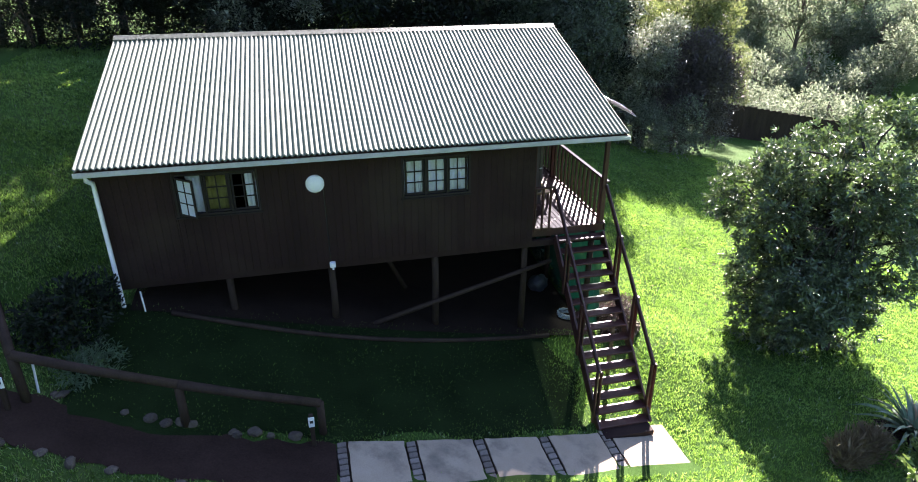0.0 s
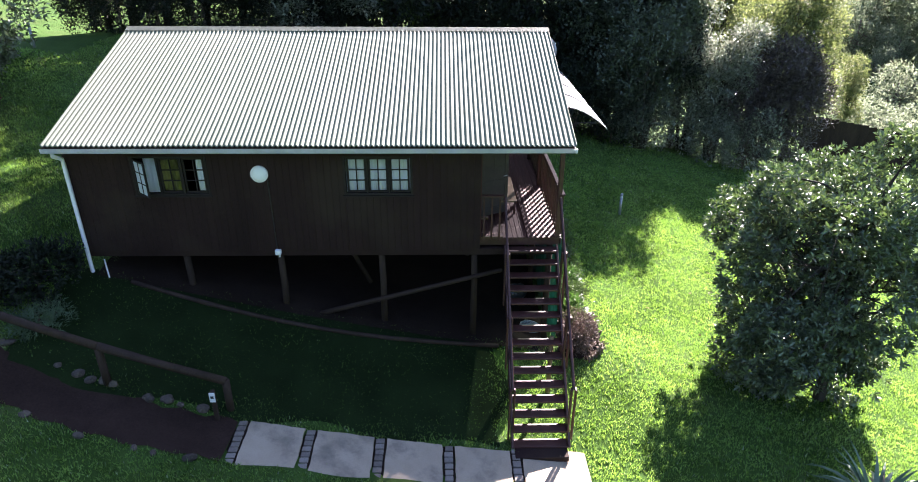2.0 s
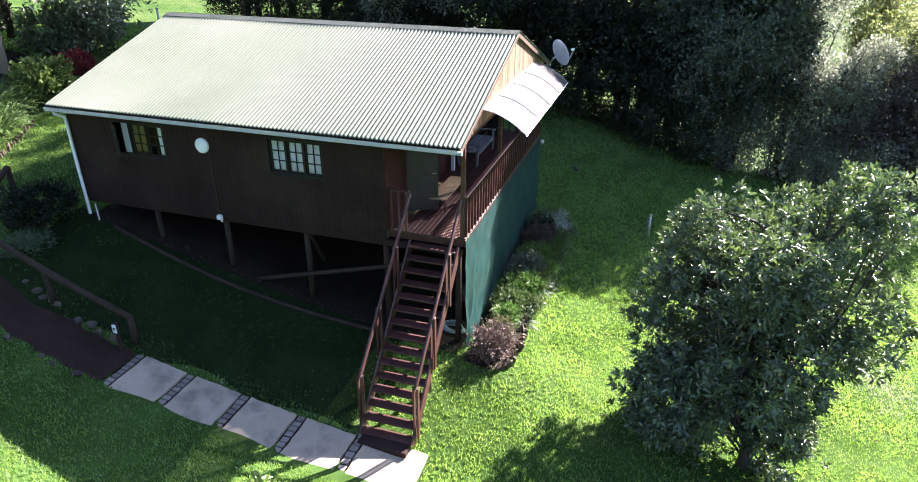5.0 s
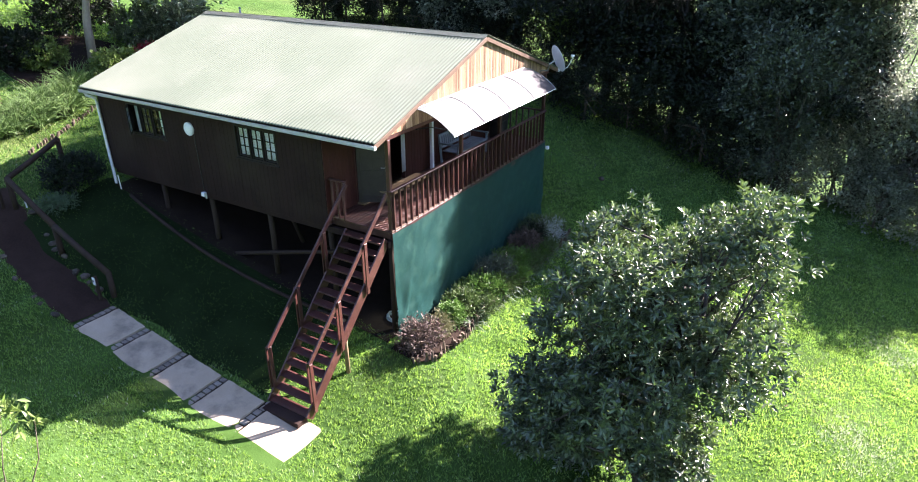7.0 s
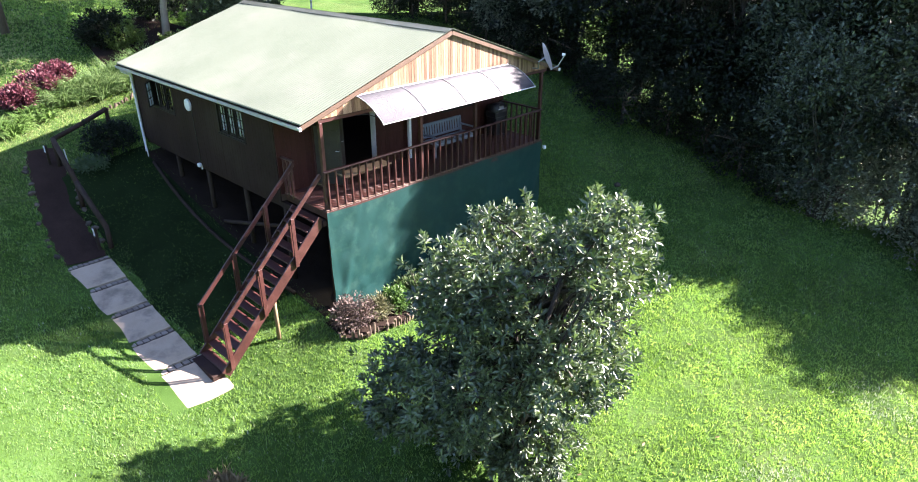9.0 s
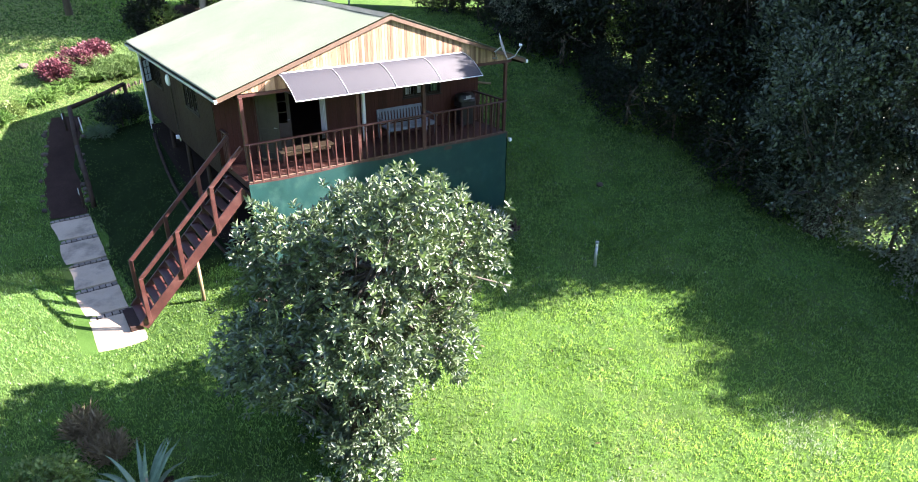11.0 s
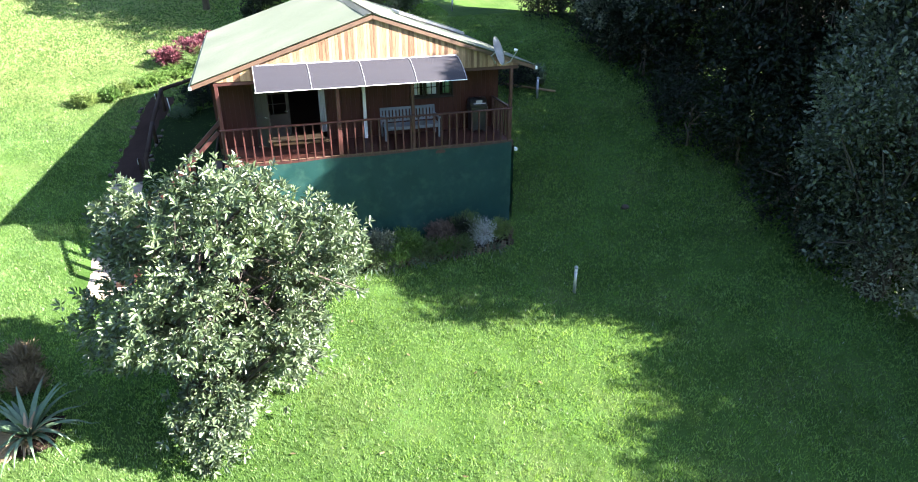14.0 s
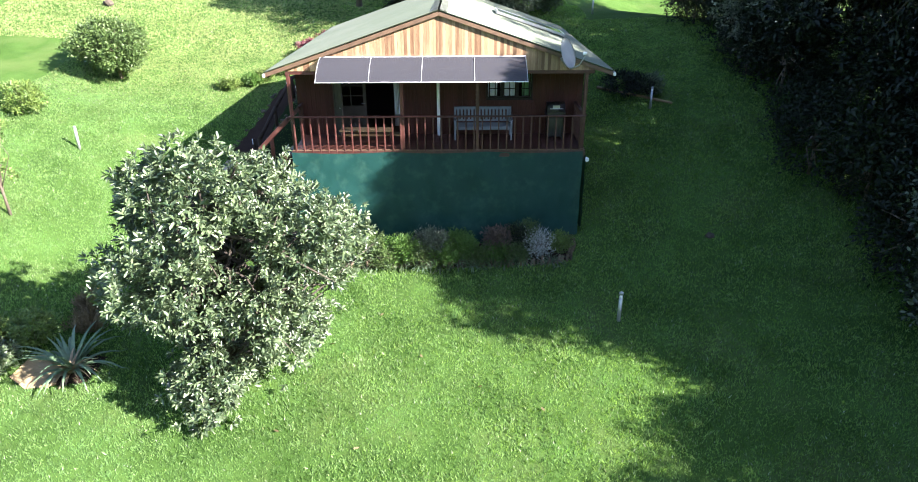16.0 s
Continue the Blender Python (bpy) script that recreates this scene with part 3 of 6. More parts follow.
part("threshold", box(WALL_E - 0.1, WALL_E + 0.26, DOOR[0], DOOR[1], DECK + 0.002, DECK + 0.05, 0.006), PALEPOLE, door, "pale timber threshold")


def door_leaf(parent, hinge, width, swing, solid=False):
    """A ledged door: half glazed, or with boarded panels all the way up."""
    place = Matrix.Translation(hinge) @ Matrix.Rotation(radians(swing), 4, "Z")
    h, s = 1.98, 0.1
    bm = bmesh.new()
    box(-0.022, 0.022, 0, s, 0, h, 0.004, bm), box(-0.022, 0.022, width - s, width, 0, h, 0.004, bm)
    for p, q in ((0, 0.2), (0.75, 0.9), (h - 0.12, h)):
        box(-0.022, 0.022, s, width - s, p, q, 0.004, bm)
    box(-0.01, 0.01, s, width - s, 0.2, 0.75, 0, bm)
    for k in (1, 2):
        c = 0.9 + (h - 1.02) * k / 3
        box(-0.012, 0.012, s, width - s, c - 0.015, c + 0.015, 0.003, bm)
    box(-0.014, 0.014, width / 2 - 0.015, width / 2 + 0.015, 0.9, h - 0.12, 0.003, bm)
    if solid:
        box(-0.008, 0.008, s, width - s, 0.9, h - 0.12, 0, bm)
    bm.transform(place)
    part("door_leaf", bm, BENCHDARK, parent)
    if not solid:
        g = box(-0.003, 0.003, s, width - s, 0.9, h - 0.12)
        g.transform(place)
        part("pane", g, PANE, parent).visible_shadow = False
    g = tube([(0.03, width - 0.06, 0.98), (0.06, width - 0.06, 0.98), (0.06, width - 0.16, 0.98)], [0.01] * 3, 6)
    g.transform(place)
    part("door_handle", g, GREY, parent)


BENCHDARK = surface("grey_brown_door", (0.020, 0.015, 0.013), (0.046, 0.036, 0.031), 3, 40, 0.6, 0.2)
door_leaf(door, (WALL_E + 0.05, 1.05, DECK + 0.06), 0.8, -62, True)
door_leaf(door, (WALL_E - 0.03, 1.08, DECK + 0.06), 1.0, 0)
drape(door, "y", 3.0, 3.2, WALL_E + 0.07, DECK + 0.3, 4.72, CURTAIN, 4, 0.025, "white gathered curtain")
part("white_post", box(-1.78, -1.68, 4.39, 4.49, DECK, 5.08, 0.008), WHITE, cabin, "white painted post")

# deck, posts, railing
deck = part("deck", box(WALL_E, -0.02, 0.0, 8.95, DECK - 0.2, DECK - 0.04), REDWOOD, cabin, "red-brown timber deck")
nb = 17
for k in range(nb):
    w = (0.0 - WALL_E) / nb
    part("deck_board", box(WALL_E + k * w + 0.004, WALL_E + (k + 1) * w - 0.004, -0.02, 8.97, DECK - 0.036, DECK + random.uniform(-0.002, 0.002), 0.004), DECKWOOD, deck)
for y in (0.08, 3.4, 5.66, 8.86):
    part("roof_post", box(-0.12, -0.02, y - 0.05, y + 0.05, DECK - 0.2, 5.0, 0.008), REDWOOD, cabin)
part("eave_beam", box(WALL_E, -0.13, -0.02, 0.06, 4.93, 5.07, 0.006), BROWN, cabin)
part("eave_beam", box(WALL_E, -0.13, 8.9, 8.98, 4.93, 5.07, 0.006), BROWN, cabin)


def railing(a, b, count, label):
    """A run of deck railing: top rail, foot rail, upright balusters."""
    a, b = Vector(a), Vector(b)
    up = Vector((0, 0, 1))
    r = part("deck_railing", beam(a + up * 1.05, b + up * 1.05, 0.1, 0.045, 0.01), REDWOOD, cabin, label)
    part("foot_rail", beam(a + up * 0.02, b + up * 0.02, 0.05, 0.03, 0.004), BARGE, r)
    for k in range(count):
        p = a.lerp(b, (k + 0.5) / count)
        part("baluster", beam(p + up * -0.05, p + up * 1.03, 0.068, 0.04, 0.005, side=tuple((b - a).normalized().cross(up))), REDWOOD, r)


railing((0.0, 0.0, DECK), (0.0, 8.9, DECK), 36, "red-brown railing along the deck's front")
railing((WALL_E, 8.9, DECK), (-0.05, 8.9, DECK), 8, "red-brown railing along the deck's end")
railing((WALL_E, -0.02, DECK), (-1.35, -0.02, DECK), 3, "short red-brown railing beside the stair head")
part("deck_edge_board", box(0.0, 0.03, -0.02, 8.97, DECK - 0.2, DECK - 0.01, 0.005), REDWOOD, cabin)

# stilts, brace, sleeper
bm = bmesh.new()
# soil sheet under the floor; part of the shade here is in its colour
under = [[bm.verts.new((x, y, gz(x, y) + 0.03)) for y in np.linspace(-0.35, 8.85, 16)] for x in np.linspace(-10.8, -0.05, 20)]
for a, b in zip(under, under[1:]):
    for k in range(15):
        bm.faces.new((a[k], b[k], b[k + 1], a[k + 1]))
thing("soil", bm, SOIL, "bare soil under the raised cabin, colour darkened for its shade", "soil", kind="structure", smooth=True)
for x in (-8.8, -6.6, -4.22, -2.02):
    for y in (0.02, 4.5, 8.9):
        part("stilt", tube([(x, y, gz(x, y) - 0.2), (x + 0.02, y, 1.5), (x, y, 2.52)], [0.085, 0.08, 0.078], 10, wobble=0.05), POLE, cabin, "weathered round pole", True)
for y in (0.2, 3.0, 6.0, 8.75):
    part("stilt", tube([(-0.2, y, gz(-0.2, y) - 0.2), (-0.2, y, 2.52)], [0.08, 0.075], 10, wobble=0.05), POLE, cabin, "weathered round pole", True)
part("brace", tube([(-7.0, -0.1, 0.36), (-1.35, -0.1, 1.88)], [0.065, 0.055], 8, wobble=0.06), POLE, cabin, "weathered diagonal pole", True)
part("brace", tube([(-4.7, 1.6, 0.6), (-5.6, 1.6, 2.5)], [0.06, 0.06], 8, wobble=0.06), POLE, cabin, "", True)
part("bearer", box(W_END, -0.03, -0.12, -0.01, 2.3, 2.46, 0.006), BROWN, cabin)
part("bearer", box(W_END, -0.03, 8.85, 8.95, 2.3, 2.5, 0.006), BROWN, cabin)
# ground strip south of the cabin, coloured dark to deepen the cabin's shadow
LEESHADE = surface("shade_dark_lee_soil", (0.005, 0.010, 0.003), (0.016, 0.030, 0.009), 1.1, 30, 0.95, 0.7, depth=0.03, gloss=0.05)
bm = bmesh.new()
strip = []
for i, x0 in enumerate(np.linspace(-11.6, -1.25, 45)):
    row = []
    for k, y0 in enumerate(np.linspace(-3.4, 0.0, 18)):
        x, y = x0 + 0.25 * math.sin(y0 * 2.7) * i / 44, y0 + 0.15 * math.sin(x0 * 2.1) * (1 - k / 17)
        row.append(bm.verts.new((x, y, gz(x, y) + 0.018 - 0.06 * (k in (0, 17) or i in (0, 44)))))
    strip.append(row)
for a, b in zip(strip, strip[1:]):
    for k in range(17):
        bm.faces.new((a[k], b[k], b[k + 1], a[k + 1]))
thing("soil", bm, LEESHADE, "thin-grassed soil in the cabin's lee, darkened for its shade", "soil", kind="structure", smooth=True)
pts = [(-10.0 + k * 0.86, -0.4 - 0.32 * math.sin(k / 10 * math.pi), 0) for k in range(11)]
thing("ground_sleeper", tube([(x, y, gz(x, y) + 0.05) for x, y, _ in pts], [0.055] * 11, 8, wobble=0.08), POLE, "long weathered pole laid along the ground under the cabin", "log", smooth=True)

# awning
ALUMINIUM = surface("dull_aluminium", (0.30, 0.31, 0.33), (0.42, 0.43, 0.45), 3, 40, 0.5, 0.05)
awning = part("awning", beam((0.02, 1.1, 5.5), (0.02, 7.05, 5.5), 0.03, 0.04), WHITE, cabin, "curved smoked awning with white ribs")


def awning_curve(y, flutes=0, per=6):
    """The arched profile; with flutes, the fine lengthwise ribs of twin-wall sheet."""
    n = flutes * per if flutes else 10
    out = []
    for k in range(n + 1):
        s = k / n
        lift = 0.0024 * math.sin(2 * math.pi * k / per) if flutes else 0.0
        fall = 0.9 * s ** 0.9
        out.append((0.02 + 1.1 * s + lift * fall / math.hypot(1, fall), y, 5.5 - 0.52 * s ** 1.9 + lift / math.hypot(1, fall)))
    return out


for k in range(4):
    y0, y1 = 1.12 + k * 1.475, 1.12 + (k + 1) * 1.475
    bm = bmesh.new()
    rows = [[bm.verts.new(p) for p in awning_curve(y, 75)] for y in (y0 + 0.01, y1 - 0.01)]
    for i in range(len(rows[0]) - 1):
        bm.faces.new((rows[0][i], rows[1][i], rows[1][i + 1], rows[0][i + 1]))
    bmesh.ops.recalc_face_normals(bm, faces=bm.faces[:])
    part("awning_panel", bm, POLY, awning, "smoked polycarbonate sheet", True)
for k in range(5):
    y = 1.12 + k * 1.475
    part("awning_rib", tube([(x, yy, z + 0.012) for x, yy, z in awning_curve(y)], [0.009] * 11, 6), ALUMINIUM, awning, "", True)
part("awning_edge", beam((1.12, 1.1, 4.985), (1.12, 7.04, 4.985), 0.018, 0.02), WHITE, awning)
for y in (1.14, 4.07, 7.0):
    part("awning_bracket", tube([(0.0, y, 5.0), (0.45, y, 5.12), (0.85, y, 5.12)], [0.012] * 3, 6), BLACK, awning)

# solar panel on the far slope
panel = empty("solar_panel", "dark solar water panel lying on the green roof", "solar panel", (-5.9, 7.7, roof_z(7.7) + 0.06))
m = pose(-5.9, 7.7, roof_z(7.7) + 0.09, -math.degrees(math.atan(slope)))
for name, x, y, sx, sy, mat_ in (("glass_plate", 0, 0, 1.3, 2.5, DARKGLASS), ("frame_bar", -0.68, 0, 0.06, 2.6, GREY), ("frame_bar", 0.68, 0, 0.06, 2.6, GREY), ("frame_bar", 0, -1.28, 1.3, 0.06, GREY), ("frame_bar", 0, 1.28, 1.3, 0.06, GREY)):
    bm = bmesh.new()
    bmesh.ops.create_cube(bm, size=1, matrix=m @ Matrix.Translation((x, y, 0.005)) @ Matrix.Diagonal((sx, sy, 0.07 if name == "glass_plate" else 0.09, 1)))
    part(name, bm, mat_, panel)

# green shade cloth round the stilts
def cloth(name, points, z_top, z_bot, sag=0.05):
    n = 180
    rows = 32
    bm = bmesh.new()
    grid = []
    for i in range(n + 1):
        f = i / n
        x, y = points[0][0] + (points[1][0] - points[0][0]) * f, points[0][1] + (points[1][1] - points[0][1]) * f
        nx, ny = (1, 0) if abs(points[0][0] - points[1][0]) < 0.5 else (0, 1)
        col = []
        for j in range(rows + 1):
            s = j / rows
            low = z_bot(x, y)
            bulge = sag * noise.noise((f * 9, s * 3, 1)) * (0.4 + s) + 0.012 * math.sin(f * 26 + s * 4) * s * s + 0.016 * noise.noise((f * 13, s * 7 + f * 9, 7)) + 0.02 * noise.noise((f * 30 - s * 6, s * 4 + f * 22, 3)) * s * math.exp(-f * 6) + 0.05 * math.exp(-((f - 0.02 - 0.09 * (1 - s)) / 0.012) ** 2) * s
            bulge -= 0.045 * (0.3 - abs(noise.noise((f * 15 + s * 2.5, s * 3.5 - f * 7, 11)))) * (0.35 + s)
            scallop = -0.05 * abs(math.sin(f * 9.4)) * (1 - s)
            col.append(bm.verts.new((x + nx * (0.045 + bulge + 0.03 * s), y + ny * (0.045 + bulge), z_top + scallop + (low - z_top) * s)))
        grid.append(col)
    for a, b in zip(grid, grid[1:]):
        for j in range(rows):
            bm.faces.new((a[j], b[j], b[j + 1], a[j + 1]))
    return thing(name, bm, CLOTH, "dark green shade cloth hung below the deck", "shade cloth", smooth=True)


cloth("shade_cloth", ((0, -0.02), (0, 8.9)), DECK - 0.03, lambda x, y: gz(x, y) - 0.01)
# unseen north cloth, added to keep daylight out from under the cabin
cloth("shade_cloth", ((-0.05, 8.98), (-10.9, 8.98)), DECK - 0.2, lambda x, y: min(gz(x, y) - 0.01, 2.4), 0.03)

# staircase down to the path
stair = empty("staircase", "steep red-brown timber outdoor staircase with open treads", "staircase", (-0.7, -3.2, gz(-0.7, -3.2)))
TOP, FOOT = (-0.1, DECK - 0.08), (-3.3, -0.72)
steps = 15
for x in (-1.3, -0.1):
    part("stringer", beam((x, TOP[0], TOP[1] - 0.12), (x, FOOT[0], FOOT[1] + 0.02), 0.05, 0.27, 0.008, side=(1, 0, 0)), REDWOOD, stair)
for k in range(steps):
    f = (k + 0.6) / steps
    y, z = TOP[0] + (FOOT[0] - TOP[0]) * f, TOP[1] + (FOOT[1] - TOP[1]) * f
    part("tread", box(-1.275, -0.125, y - 0.13, y + 0.12, z - 0.025, z + 0.02, 0.006), REDWOOD, stair)
part("foot_step", box(-1.26, -0.14, -3.62, -3.3, gz(-0.7, -3.5) + 0.0, gz(-0.7, -3.5) + 0.13, 0.01), BROWN, stair, "dark timber step at the stair's foot")
for x, first in ((-1.33, -0.02), (-0.07, -0.05)):
    run = [(first, DECK + 1.0), (-3.12, 0.70)]
    part("handrail", beam((x, run[0][0], run[0][1]), (x, run[1][0], run[1][1]), 0.05, 0.12, 0.01, side=(1, 0, 0)), REDWOOD, stair)
    for y in (-3.12, -2.04, -1.0):
        f = (y - run[0][0]) / (run[1][0] - run[0][0])
        zt = run[0][1] + (run[1][1] - run[0][1]) * f
        foot = zt - 1.3
        for dx in (-0.045, 0.045):
            part("post", box(x + dx - 0.018, x + dx + 0.018, y - 0.05, y + 0.05, foot, zt + 0.03, 0.005), REDWOOD, stair)
for x in (-0.32,):
    part("support_pole", tube([(x, -1.63, gz(x, -1.63) - 0.15), (x, -1.63, 1.0)], [0.055, 0.05], 10, wobble=0.04), PALEPOLE, stair, "pale round pole", True)

# ---- fittings on the cabin ----
lamp = empty("wall_lamp", "round white bulkhead lamp on the dark wall", "wall lamp", (-6.78, S_Y - 0.03, 4.35))
bm = bmesh.new()
bmesh.ops.create_uvsphere(bm, u_segments=28, v_segments=14, radius=0.185, matrix=Matrix.Translation((-6.78, S_Y - 0.06, 4.35)) @ Matrix.Diagonal((1, 0.32, 1, 1)))
part("lens", bm, WHITE, lamp, "white opal lens", True)
part("base_ring", tube([(-6.78, S_Y - 0.02, 4.35), (-6.78, S_Y - 0.065, 4.35)], [0.192, 0.192], 28), WHITE, lamp)
part("conduit", tube([(-6.62, S_Y - 0.035, 4.2), (-6.6, S_Y - 0.035, 2.5)], [0.012, 0.012], 6), BLACK, lamp)
flood = empty("flood_lamp", "small white floodlamp at the foot of the wall", "lamp", (-6.56, S_Y - 0.06, 2.45))
part("housing", box(-6.63, -6.5, S_Y - 0.16, S_Y - 0.05, 2.4, 2.52, 0.015), WHITE, flood)
part("bracket", box(-6.58, -6.54, S_Y - 0.06, S_Y - 0.022, 2.3, 2.42, 0.004), WHITE, flood)
corner = empty("corner_lamp", "small white floodlamp at the deck's corner", "lamp", (0.06, 8.98, 2.45))
part("housing", box(0.06, 0.15, 8.98, 9.08, 2.36, 2.48, 0.02), WHITE, corner)
part("bracket", box(0.03, 0.07, 9.0, 9.04, 2.38, 2.48, 0.004), WHITE, corner)

dish = empty("satellite_dish", "pale grey satellite dish on a bent arm", "satellite dish", (0.1, 8.4, 5.5))
bm = bmesh.new()
rings = []
aim = Matrix.Translation((0.62, 8.11, 5.65)) @ (Vector((0.57, 0.74, 0.34)).to_track_quat("Z", "Y")).to_matrix().to_4x4()
for k in range(7):
    r = 0.44 * k / 6
    ring = [bm.verts.new(aim @ Vector((r * 0.84 * math.cos(a), r * 1.0 * math.sin(a), 0.35 * r * r))) for a in (2 * math.pi * i / 32 for i in range(32))] if k else [bm.verts.new(aim @ Vector((0, 0, 0)))]
    rings.append(ring)
for i in range(32):
    bm.faces.new((rings[0][0], rings[1][i], rings[1][(i + 1) % 32]))
for r0, r1 in zip(rings[1:], rings[2:]):
    for i in range(32):
        bm.faces.new((r0[i], r1[i], r1[(i + 1) % 32], r0[(i + 1) % 32]))
bmesh.ops.solidify(bm, geom=bm.faces[:], thickness=0.012)
part("reflector", bm, DISH, dish, "", True)
lnb = aim @ Vector((0, -0.15, 0.62))
part("arm", tube([aim @ Vector((0, -0.42, 0.04)), aim @ Vector((0, -0.40, 0.3)), lnb], [0.016] * 3, 8), GREY, dish)
part("feed_horn", tube([lnb, aim @ Vector((0, -0.12, 0.53))], [0.03, 0.045], 10), WHITE, dish)
part("mast", tube([(-0.05, 8.3, 5.2), (0.3, 8.2, 5.25), (0.45, 8.0, 5.5), aim @ Vector((0, 0, -0.02))], [0.022] * 4, 8), GREY, dish)

# ---- deck furniture ----
bench = empty("garden_bench", "blue-grey slatted garden bench against the cabin wall", "bench", (-1.5, 5.88, DECK))
for y in (4.98, 6.78):
    part("leg", box(-1.16, -1.1, y - 0.03, y + 0.03, DECK, DECK + 0.64, 0.006), BENCHWOOD, bench)
    part("leg", beam((-1.72, y, DECK), (-1.82, y, DECK + 0.92), 0.06, 0.06, side=(0, 1, 0)), BENCHWOOD, bench)
    part("armrest", box(-1.78, -1.05, y - 0.04, y + 0.04, DECK + 0.64, DECK + 0.68, 0.008), BENCHWOOD, bench)
for k in range(5):
    part("seat_slat", box(-1.68 + k * 0.115, -1.585 + k * 0.115, 4.95, 6.81, DECK + 0.42, DECK + 0.445, 0.005), BENCHWOOD, bench)
part("seat_rail", box(-1.15, -1.11, 5.02, 6.74, DECK + 0.34, DECK + 0.42, 0.005), BENCHWOOD, bench)
part("top_rail", box(-1.85, -1.8, 4.95, 6.81, DECK + 0.84, DECK + 0.93, 0.008), BENCHWOOD, bench)
part("back_rail", box(-1.82, -1.77, 5.01, 6.75, DECK + 0.46, DECK + 0.52, 0.006), BENCHWOOD, bench)
for k in range(15):
    y = 5.08 + k * 0.1157
    part("back_slat", beam((-1.79, y, DECK + 0.5), (-1.825, y, DECK + 0.86), 0.07, 0.02, 0.004, side=(0, 1, 0)), BENCHWOOD, bench)

grill = empty("gas_grill", "black gas grill with a rounded lid on the deck", "grill", (-1.4, 8.2, DECK))
part("cabinet", box(-1.65, -1.2, 7.95, 8.45, DECK + 0.08, DECK + 0.7, 0.015), BLACK, grill)
part("firebox", box(-1.68, -1.18, 7.9, 8.5, DECK + 0.7, DECK + 0.9, 0.03), BLACK, grill)
lid = tube([(-1.43, 7.92, DECK + 0.92), (-1.43, 8.48, DECK + 0.92)], [0.24, 0.24], 18)
part("lid", lid, BLACK, grill, "black rounded lid", True)
part("lid_plate", box(-1.19, -1.175, 8.08, 8.3, DECK + 0.98, DECK + 1.1, 0.004), GREY, grill)
part("lid_handle", tube([(-1.17, 8.0, DECK + 1.0), (-1.14, 8.0, DECK + 1.0), (-1.14, 8.4, DECK + 1.0), (-1.17, 8.4, DECK + 1.0)], [0.012] * 4, 6), GREY, grill)
for y in (7.98, 8.42):
    for x in (-1.62, -1.24):
        part("wheel", tube([(x - 0.015, y, DECK + 0.045), (x + 0.015, y, DECK + 0.045)], [0.045, 0.045], 12), BLACK, grill)
stool = empty("low_table", "low timber table on the deck before the door", "table", (-1.15, 2.2, DECK))
part("tabletop", box(-1.35, -0.9, 1.3, 3.0, DECK + 0.34, DECK + 0.38, 0.008), PALEPOLE, stool, "pale timber top")
for x in (-1.3, -0.95):
    for y in (1.38, 2.92):
        part("leg", box(x - 0.025, x + 0.025, y - 0.025, y + 0.025, DECK, DECK + 0.34, 0.004), REDWOOD, stool)

# ---- path ----
pave = empty("pavement", "pale concrete path slabs parted by brick strips", "path", (-3, -4, -0.4), kind="structure")
XS = (-6.78, -5.45, -4.05, -2.65, -1.25, 0.25)


def path_y(x):
    south = -4.60 - 0.20 * (x + 6.8) / 6.8
    return (south, -3.44)


def lay(x0, x1, y0, y1, z_up, thick, jag):
    """A slab that follows the slope, with worn edges."""
    bm = bmesh.new()
    n = 8
    ring = []
    for a, b in (((x0, y0), (x1, y0)), ((x1, y0), (x1, y1)), ((x1, y1), (x0, y1)), ((x0, y1), (x0, y0))):
        for k in range(n):
            f = k / n
            x, y = a[0] + (b[0] - a[0]) * f, a[1] + (b[1] - a[1]) * f
            ring.append((x + random.uniform(-jag, jag), y + random.uniform(-jag, jag)))
    zc = [gz(x, -4.05) for x in (x0, x1)]

    def hz(x):
        return zc[0] + (zc[1] - zc[0]) * (x - x0) / (x1 - x0)
    top = [bm.verts.new((x, y, hz(x) + z_up)) for x, y in ring]
    low = [bm.verts.new((x, y, hz(x) + z_up - thick)) for x, y in ring]
    bm.faces.new(top)
    for k in range(len(ring)):
        bm.faces.new((top[k - 1], low[k - 1], low[k], top[k]))
    bmesh.ops.recalc_face_normals(bm, faces=bm.faces[:])
    return bm, hz


for k in range(5):
    x0, x1 = XS[k], XS[k + 1]
    y0, y1 = path_y((x0 + x1) / 2)
    y0, y1 = (y0 - 0.05, y1 + 0.15) if k == 4 else (y0, y1)
    bm, hz = lay(x0 + 0.13, x1 - (0.13 if k < 4 else 0), y0, y1, 0.05, 0.18, 0.012)
    part("slab", bm, CONCRETE, pave)
    for i in range(8):
        ya, yb = y0 + (y1 - y0) * (i + 0.08) / 8, y0 + (y1 - y0) * (i + 0.92) / 8
        zc = gz(x0, -4.05)
        if i == 0:
            part("joint_bed", box(x0 - 0.125, x0 + 0.125, y0 + 0.01, y1 - 0.01, zc - 0.1, zc + 0.02), SOIL, pave)
        part("brick", box(x0 - 0.085 + random.uniform(-.01, .01), x0 + 0.085, ya, yb, zc - 0.06, zc + 0.045 + random.uniform(-.008, .006), 0.01), BRICK, pave)


